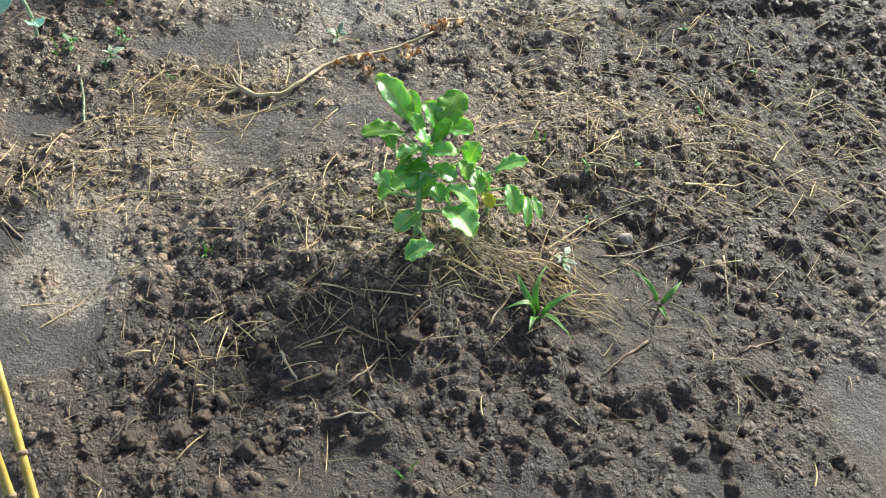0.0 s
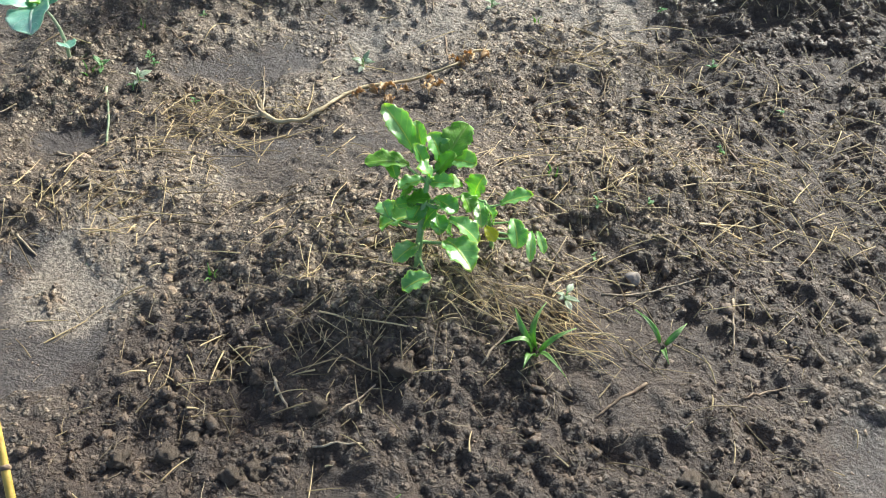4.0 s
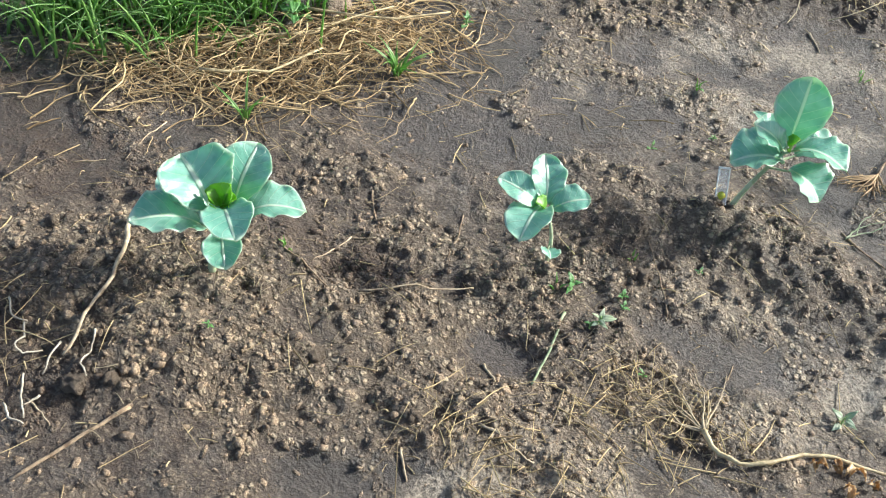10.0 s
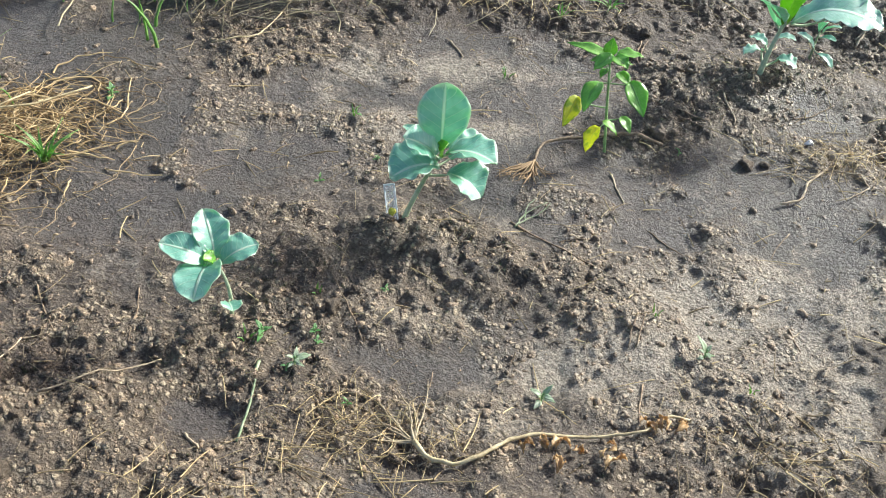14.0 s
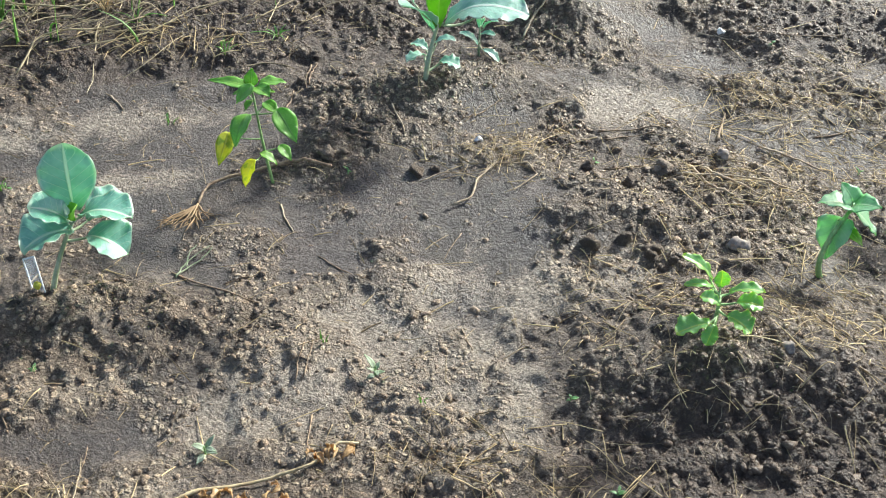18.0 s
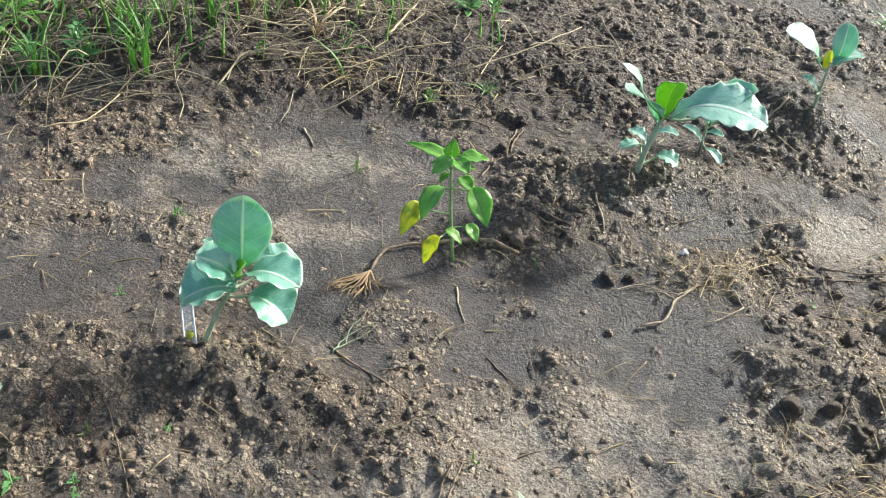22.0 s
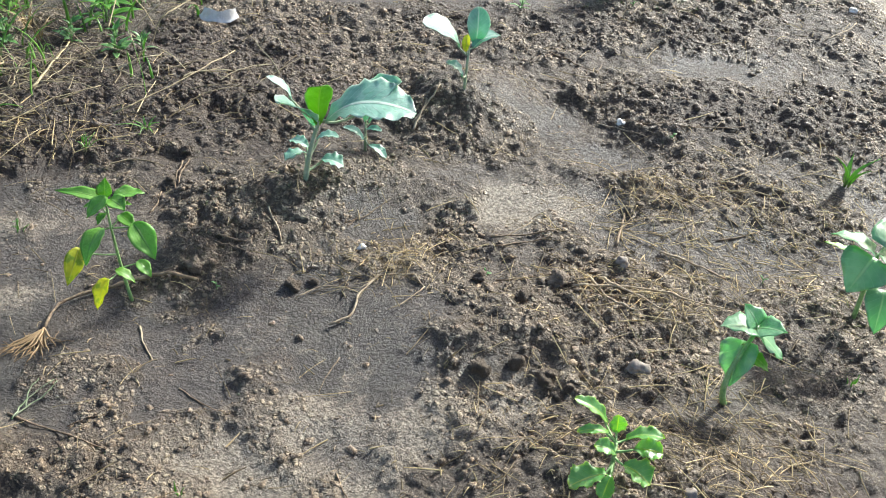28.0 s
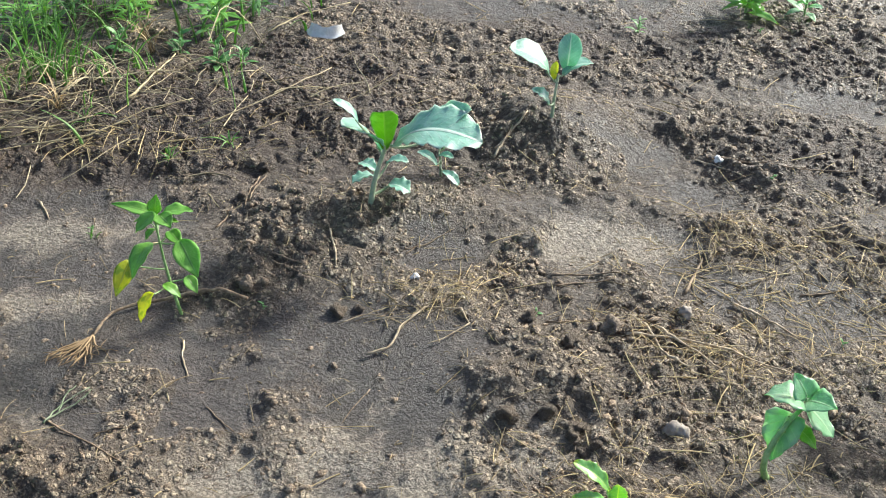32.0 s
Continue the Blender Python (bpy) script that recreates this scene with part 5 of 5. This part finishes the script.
crumbs("soil_grit", 34000, 2, 0.0016, 0.0042, "fine brown soil grit", 0, 0.10)

HAY_SPOTS = [(-0.67, 0.14, 0.25, 0.09, 42), (-0.80, 0.02, 0.09, 0.05, 30), (-0.56, 0.34, 0.16, 0.08, 50)]
STRAW_SPOTS = [(0.66, -0.62, 0.26, 0.14, -10), (0.46, -0.72, 0.20, 0.09, 0), (1.12, -0.40, 0.35, 0.28, 0), (1.75, 0.85, 0.45, 0.22, 30), (1.62, 0.66, 0.22, 0.12, -10), (1.50, 0.25, 0.30, 0.20, 0),
               (-0.62, -0.62, 0.10, 0.08, 20), (0.10, -0.38, 0.16, 0.08, 10), (0.28, -0.20, 0.14, 0.10, 0), (0.30, 1.15, 0.30, 0.06, 12),
               (1.05, 0.78, 0.14, 0.11, 0), (1.06, -0.12, 0.25, 0.12, -20)]


def thick_with(spots, floor):
    def weight(x, y):
        w = 0 * x + floor
        for cx, cy, rx, ry, turn in spots:
            w = np.maximum(w, dome(x, y, cx, cy, rx, ry, turn))
        return w * in_bed(x, y)
    return weight


_xy, _rng = scatter(6300, 3, thick_with(STRAW_SPOTS, 0.05))
_n = len(_xy)
strands("straw_litter", _xy, _rng.uniform(0, 6.28, _n), 0.010 + 0.085 * _rng.uniform(0, 1, _n) ** 2.4, 0.0005 + 0.0012 * _rng.uniform(0, 1, _n) ** 1.5, 0.10, _rng.uniform(0.000, 0.008, _n),
        STRAW, "dry straw and grass stalks strewn on the soil", "straw", 4, 6)
_xy, _rng = scatter(340, 15, thick_with([(1.05, 0.76, 0.07, 0.05, 10), (0.28, -0.14, 0.10, 0.05, 0), (1.50, 0.66, 0.12, 0.04, -20), (1.62, 1.02, 0.10, 0.05, 10)], 0.0))
_n = len(_xy)
strands("matted_straw", _xy, _rng.uniform(0, 6.28, _n), _rng.uniform(0.015, 0.07, _n), _rng.uniform(0.0004, 0.0010, _n), 0.35, _rng.uniform(0.002, 0.02, _n),
        STRAW, "small mats of pale straw and roots on the soil", "straw", 16, 6)
_xy, _rng = scatter(110, 17, thick_with([(0.73, -0.70, 0.10, 0.035, -28)], 0.0))
_n = len(_xy)
strands("straw_swath", _xy, _rng.normal(-0.65, 0.45, _n), _rng.uniform(0.02, 0.09, _n), 0.0005 + 0.0010 * _rng.uniform(0, 1, _n) ** 2, 0.18, _rng.uniform(0.002, 0.022, _n),
        STRAW, "swaths of long pale straw lying one way on the soil", "straw", 18, 6)
_xy, _rng = scatter(5500, 5, lambda x, y: in_bed(x, y) * np.clip(loose(x, y) + 0.12, 0, 1))
_n = len(_xy)
strands("root_fibres", _xy, _rng.uniform(0, 6.28, _n), _rng.uniform(0.008, 0.034, _n), _rng.uniform(0.0004, 0.0009, _n), 0.35, _rng.uniform(0.0005, 0.006, _n),
        FIBRE, "short curly root fibres in crumbled soil", "roots", 6, 5)
_xy, _rng = scatter(1000, 7, thick_with(HAY_SPOTS, 0.0))
_n = len(_xy)
_heap = dome(_xy[:, 0], _xy[:, 1], -0.72, 0.15, 0.32, 0.11, 42)
strands("dry_hay", _xy, _rng.normal(0.45, 0.95, _n), _rng.uniform(0.04, 0.20, _n), 0.0007 + 0.0020 * _rng.uniform(0, 1, _n) ** 2.5, 0.85, 0.004 + 0.055 * _heap * _rng.uniform(0.2, 1, _n),
        HAY, "tangled golden dry hay", "hay", 8, 7)
_xy, _rng = scatter(380, 9, thick_with([(-0.05, 1.28, 0.55, 0.16, 12), (-0.35, 0.95, 0.2, 0.12, 0), (0.15, 1.16, 0.18, 0.05, 20)], 0.0))
_n = len(_xy)
strands("dead_grass_stems", _xy, _rng.normal(0.6, 0.9, _n), _rng.uniform(0.06, 0.24, _n), _rng.uniform(0.0008, 0.0022, _n), 0.4, 0.11 * _rng.uniform(0, 1, _n) ** 2,
        DEAD, "bleached dead grass stems at the bed's edge", "dead grass", 10, 7)

# ---- grass and weeds ----
def grass(name, xy, height, lean, width, label, seed, mat=GRASS, knots=6):
    rng = np.random.default_rng(seed)
    n = len(xy)
    a = rng.uniform(0, 6.28, n)
    s = np.linspace(0, 1, knots)[None, :]
    h = height[:, None]
    out = (lean[:, None] * h) * s ** 1.8
    px, py = xy[:, :1] + np.cos(a)[:, None] * out, xy[:, 1:] + np.sin(a)[:, None] * out
    pz = ground_at(xy[:, 0], xy[:, 1])[:, None] - 0.004 + h * (s - 0.35 * np.clip(lean, 0, 1.2)[:, None] * s ** 2.5)
    t = rng.uniform(0, 6.28, n)[:, None]
    w = width[:, None] * 0.5 * (1 - s ** 2.2) + 0.0003
    L = np.stack([px - np.cos(t) * w, py - np.sin(t) * w, pz], -1)
    M = np.stack([px - np.sin(t) * w * 0.5, py + np.cos(t) * w * 0.5, pz - w * 0.3], -1)
    Rr = np.stack([px + np.cos(t) * w, py + np.sin(t) * w, pz], -1)
    V = np.stack([L, M, Rr], 2).reshape(-1, 3)
    b = (np.arange(n) * knots * 3)[:, None, None]
    k = np.arange(knots - 1)[None, :, None] * 3
    j, j2 = np.array([0, 1, 2])[None, None, :], np.array([1, 2, 0])[None, None, :]
    Q = np.stack([b + k + j, b + k + j2, b + k + 3 + j2, b + k + 3 + j], -1).reshape(-1, 4)
    me = quad_mesh(name, V, Q, mat)
    uv = me.uv_layers.new(name="UVMap")
    loops = np.empty(len(me.loops), np.int32)
    me.loops.foreach_get("vertex_index", loops)
    uvs = np.stack([np.broadcast_to(np.array([0.0, 0.5, 1.0]), (n, knots, 3)), np.broadcast_to(s[..., None], (n, knots, 3))], -1).reshape(-1, 2)
    uv.data.foreach_set("uv", uvs[loops].astype(np.float32).ravel())
    return tagged(new(name, me), label, "grass", kind="stuff")


_xy, _rng = scatter(800, 11, thick_with([(-0.98, 0.06, 0.16, 0.08, 35), (-0.86, 0.16, 0.12, 0.05, 42), (-0.84, 0.26, 0.13, 0.08, 45), (-1.00, 0.30, 0.16, 0.12, 0)], 0.0), (-1.45, -0.3), (-0.3, 0.8))
_n = len(_xy)
grass("tall_grass", _xy, _rng.uniform(0.06, 0.21, _n), _rng.uniform(0.1, 1.3, _n), _rng.uniform(0.004, 0.010, _n), "lush green grass blades at the bed's edge", 12)
_xy, _rng = scatter(420, 13, thick_with([(-0.30, 1.10, 0.22, 0.10, 10), (0.05, 1.40, 0.3, 0.12, 10), (-0.6, 1.0, 0.2, 0.2, 0), (-0.1, 1.75, 0.4, 0.2, 10)], 0.0), (-1.2, 0.7), (0.6, 2.2))
_n = len(_xy)
grass("edge_grass", _xy, _rng.uniform(0.05, 0.20, _n), _rng.uniform(0.1, 1.0, _n), _rng.uniform(0.004, 0.009, _n), "thin green grass among dead stems", 14)


def tuft(x, y, n, height, spread, width, label, mat=GRASS, name="grass_tuft", group="grass tufts", seed=0, bend=0.2):
    """A small tuft: each blade a part."""
    rnd = random.Random(seed + int(1000 * x) + int(7000 * y))
    foot = at(x, y)
    ob = tagged(new(name), label, "grass", group)
    ob.location = foot
    for row in blade_rows(x, y, n, height, spread, rnd, width):
        part("blade", leaf_mesh(row[:3], row[3:6], row[6], foot, mat, shape="blade", roll=rnd.uniform(-30, 30), bend=bend * rnd.uniform(0.5, 1.5), cup=0.5, wave=0.0, nu=5, nv=8), ob)
    return ob


def weed(x, y, tiers, size, label, mat=WEED, shape="ovate", name="weed", group="", height=0.05, width=0.45, seed=0, per=4, teeth=0.04):
    """A small upright weed: tiers of leaves round a stem, smaller towards the tip."""
    rnd = random.Random(seed + int(1000 * x) + int(7000 * y))
    foot = at(x, y)
    top = foot + Vector((rnd.uniform(-0.1, 0.1) * height, rnd.uniform(-0.1, 0.1) * height, height))
    rows = []
    for t in range(tiers):
        for k in range(per):
            s = min(1.0, max(0.08, (t + 0.6 + rnd.uniform(-0.55, 0.55)) / (tiers + 0.2)))
            c = foot.lerp(top, s)
            a = 2 * math.pi * (k + 0.5 * (t % 2) + rnd.uniform(-0.35, 0.35)) / per
            r = size * (1.08 - 0.5 * s) * rnd.uniform(0.55, 1.25)
            rows.append((c.x + 0.12 * r * math.cos(a), c.y + 0.12 * r * math.sin(a), c.z, c.x + r * math.cos(a), c.y + r * math.sin(a), c.z + r * (0.10 + 0.75 * s) * rnd.uniform(-0.1, 1.4), r * width * rnd.uniform(0.8, 1.25)))
    return plant(name, label, "weed", [foot, foot.lerp(top, 0.5), top], rows, mat, STEM, 0.0012 + size * 0.018, group, petiole=0.0007, shape=shape, cup=0.2, wave=0.03, teeth=teeth, nu=5, nv=8)


SPROUTS = [(0.04, -0.04), (0.15, -0.01), (0.23, -0.11), (0.29, -0.58), (0.87, -0.49), (0.85, -0.58), (0.81, -0.42), (1.11, -0.34), (0.95, -0.49), (0.52, -0.97), (1.24, -0.26), (1.47, -0.53), (0.12, 0.09), (0.14, 0.01), (0.04, 0.38), (0.05, 0.60), (-0.34, -0.46), (0.12, -0.08), (0.70, 0.22), (0.23, 0.14), (0.13, 0.48), (0.87, 0.09), (1.11, 0.08), (1.23, 0.73), (0.33, 0.86), (0.05, 0.62), (1.80, 0.73), (1.86, 0.43), (0.32, 0.88), (0.72, 0.69), (0.41, 1.12), (1.80, 1.93), (1.48, 1.94), (-0.35, -0.25), (1.74, 1.24), (1.16, -0.11)]
WHITE_SPROUTS = [(0.79, 0.15), (0.79, -0.67), (0.13, -0.07), (0.53, -0.01)]
for _k, (_x, _y) in enumerate(SPROUTS):
    if _k % 3 == 0:
        tuft(_x, _y, 3, 0.022, 0.018, 0.004, "tiny green grass sprout in bare soil", name="grass_sprout", group="grass sprouts", seed=_k)
    else:
        weed(_x, _y, 1, 0.013, "tiny green weed seedling in bare soil", name="weed_seedling", group="weed seedlings", height=0.012, seed=_k, per=3 + _k % 2, width=0.5)
for _k, (_x, _y) in enumerate(WHITE_SPROUTS):
    weed(_x, _y, 2, 0.028, "pale wilted weed seedling", mat=PALE_GREEN, name="weed_seedling", group="pale seedlings", height=0.02, seed=_k, per=3, width=0.42)
tuft(0.733, -0.76, 6, 0.035, 0.085, 0.009, "spreading young grass with five narrow blades", seed=1, bend=0.3)
tuft(0.917, -0.743, 3, 0.025, 0.055, 0.009, "bright narrow grass blade with a folded side leaf", seed=2)
tuft(1.365, -0.70, 5, 0.035, 0.075, 0.018, "broad-bladed bright green grass shoot", seed=3, bend=0.25)
tuft(2.11, 1.07, 4, 0.09, 0.07, 0.012, "leaning green grass shoot with broad blades", seed=4)
tuft(-0.46, 0.27, 12, 0.07, 0.07, 0.007, "dense bright tuft beside the hay", seed=5)
tuft(-0.62, 0.00, 6, 0.07, 0.08, 0.006, "arching grass tuft in front of the hay", seed=6)
tuft(0.53, 1.19, 7, 0.02, 0.06, 0.005, "flattened grey-green grass tuft", seed=7)
tuft(0.42, 1.10, 6, 0.02, 0.035, 0.004, "small grey-green grass tuft", seed=8)
tuft(-0.21, 1.00, 6, 0.12, 0.07, 0.008, "upright grass tuft at the bed's edge", seed=9)
tuft(0.20, 1.20, 6, 0.02, 0.08, 0.005, "low trailing green grass blades", seed=10)
weed(-0.70, 0.28, 3, 0.055, "leafy grey-green weed rising from the hay", height=0.11, seed=1, per=4, width=0.5)
weed(-0.43, 0.50, 2, 0.022, "small green weed on bare soil", height=0.02, seed=2)
weed(0.36, 1.73, 6, 0.095, "tall bright weed with narrow leaves", name="tall_weed", shape="lance", height=0.17, seed=3, per=8, width=0.2, mat=LUSH, teeth=0.0)
weed(0.42, 1.50, 4, 0.045, "bushy low green weed", height=0.06, seed=4, per=5, width=0.4)
weed(0.48, 1.53, 3, 0.03, "small green weed beside a larger one", height=0.04, seed=14, per=4, width=0.35)
weed(-0.32, 0.98, 4, 0.04, "grey-green leafy weed at the bed's edge", height=0.09, seed=5, per=4, width=0.42)
weed(-0.42, 0.93, 4, 0.05, "narrow-leaved weed at the bed's edge", shape="lance", height=0.07, seed=6, per=6, width=0.2, teeth=0.0)
weed(0.12, 1.72, 6, 0.07, "feathery bright green weed", name="tall_weed", shape="lance", height=0.14, seed=7, per=8, width=0.12, mat=LUSH, teeth=0.0)
weed(-0.12, 1.62, 6, 0.08, "feathery green weed in the grass", name="tall_weed", shape="lance", height=0.16, seed=8, per=8, width=0.12, mat=LUSH, teeth=0.0)
weed(-0.52, 1.06, 7, 0.09, "feathery green fern-like weed", name="tall_weed", shape="lance", height=0.22, seed=9, per=9, width=0.1, mat=LUSH, teeth=0.0)
weed(0.20, 1.95, 6, 0.07, "bushy feathery weed at the bed's edge", name="tall_weed", shape="lance", height=0.14, seed=10, per=8, width=0.14, mat=LUSH, teeth=0.0)
weed(-0.30, 1.85, 6, 0.09, "bushy feathery weed among grass", name="tall_weed", shape="lance", height=0.18, seed=11, per=8, width=0.12, mat=LUSH, teeth=0.0)
weed(1.47, 1.90, 3, 0.035, "small bright weed on bare soil", shape="lance", height=0.04, seed=12, per=4, width=0.25)
weed(1.78, 2.08, 4, 0.12, "leafy yellow-green plant at the far edge", height=0.10, seed=13, per=9, width=0.34, mat=LUSH)
weed(1.95, 2.10, 4, 0.07, "blue-green leafy plant at the far edge", height=0.10, seed=15, per=5, width=0.4, mat=BEAN)
weed(0.06, -0.02, 2, 0.03, "small limp grey-green weed", height=0.015, seed=16, per=3, width=0.4)
for _k, (_x, _y, _h) in enumerate(((-0.09, 1.68, 0.12), (-0.17, 1.80, 0.16), (0.03, 1.86, 0.15), (-0.05, 1.76, 0.14), (0.10, 1.79, 0.12), (0.43, 1.88, 0.10), (-0.26, 1.70, 0.15), (-0.48, 1.16, 0.16), (-0.58, 0.98, 0.18))):
    weed(_x, _y, 6, 0.07 + 0.01 * (_k % 3), "feathery green weed crowding the bed's edge", name="tall_weed", group="feathery weeds", shape="lance", height=_h, seed=30 + _k, per=8, width=0.13, mat=(LUSH, WEED)[_k % 2], teeth=0.0)
for _k, (_x, _y) in enumerate(((0.14, 1.60), (0.30, 1.58), (-0.27, 1.06), (0.24, 1.90), (-0.36, 1.02))):
    weed(_x, _y, 3, 0.042, "broad-leaved green weed among dead stems", group="edge weeds", height=0.06, seed=50 + _k, per=4, width=0.45)
for _k, (_x, _y, _h) in enumerate(((-0.18, 0.99, 0.19), (-0.10, 1.17, 0.13), (-0.25, 1.09, 0.16), (-0.40, 0.92, 0.12), (0.05, 1.38, 0.10), (0.00, 1.55, 0.14))):
    tuft(_x, _y, 7, _h, 0.07, 0.008, "upright green grass among dead stems", group="edge grass tufts", seed=60 + _k)
for _k, (_x, _y) in enumerate(((0.18, 1.66), (0.22, 1.60), (-0.05, 1.28), (0.12, 1.24))):
    tuft(_x, _y, 9, 0.06, 0.09, 0.005, "clump of bent orange-brown dead grass", mat=HAY, name="dead_grass_clump", group="dead grass clumps", seed=70 + _k, bend=0.35)

# ---- odds and ends ----
_b = at(0.645, 1.722, 0.012)
peel = tagged(new("dried_peel"), "curled white crescent of dried peel on dark soil", "peel")
peel.location = _b
for _j, (_lo, _hi) in enumerate(((0.05, 0.60), (0.58, 1.0))):
    _v, _f = [], []
    for _i in range(11):
        _q = _lo + (_hi - _lo) * _i / 10
        _a = math.pi * (1.02 + 0.92 * _q)
        _wide = (0.0095, 0.0075)[_j] * (0.55 + 0.45 * math.sin(math.pi * (_i + 1) / 12)) * (1.15 - 0.3 * _q)
        for _k in range(5):
            _u = _k / 4 - 0.5
            _r = 0.046 + 2 * _u * _wide
            _v.append(Vector((_r * math.cos(_a), 0.85 * _r * math.sin(_a) + 0.030, 0.004 + 0.026 * (0.5 - _u) ** 2 + 0.002 * math.sin(5 * _a + _k))))
    for _i in range(10):
        for _k in range(4):
            _f.append((_i * 5 + _k, _i * 5 + _k + 1, _i * 5 + _k + 6, _i * 5 + _k + 5))
    _n5 = len(_v)
    _v += [p - Vector((0, 0, 0.0018)) for p in _v]
    _f += [tuple(_n5 + i for i in reversed(q)) for q in _f]
    part("flap", mesh_of("flap", _v, _f, CHALK), peel)
for _k, ((_x1, _y1), (_x2, _y2, _z2)) in enumerate((((0.133, -1.110), (0.058, -0.825, 0.155)), ((0.075, -0.993), (0.026, -0.831, 0.16)))):
    _f = at(_x1, _y1)
    _t = Vector((_x2, _y2, _f.z + _z2))
    _v, _q = tube([p - _f for p in stem_curve([_f, _t], 9)], [0.0062 - 0.0002 * i for i in range(9)], 9)
    _c = tagged(new("cane"), "smooth yellow-brown cane stalk leaning out of the soil", "cane", "yellow canes")
    _c.location = _f
    part("shaft", mesh_of("shaft", _v, _q, CANE), _c)
    for _j in (2, 5):
        _p = stem_curve([_f, _t], 9)[_j] - _f
        _d = (_t - _f).normalized() * 0.003
        _v, _q = tube([_p - _d, _p, _p + _d], [0.0062, 0.0074, 0.0062], 9)
        part("node_ring", mesh_of("node_ring", _v, _q, BARK), _c)
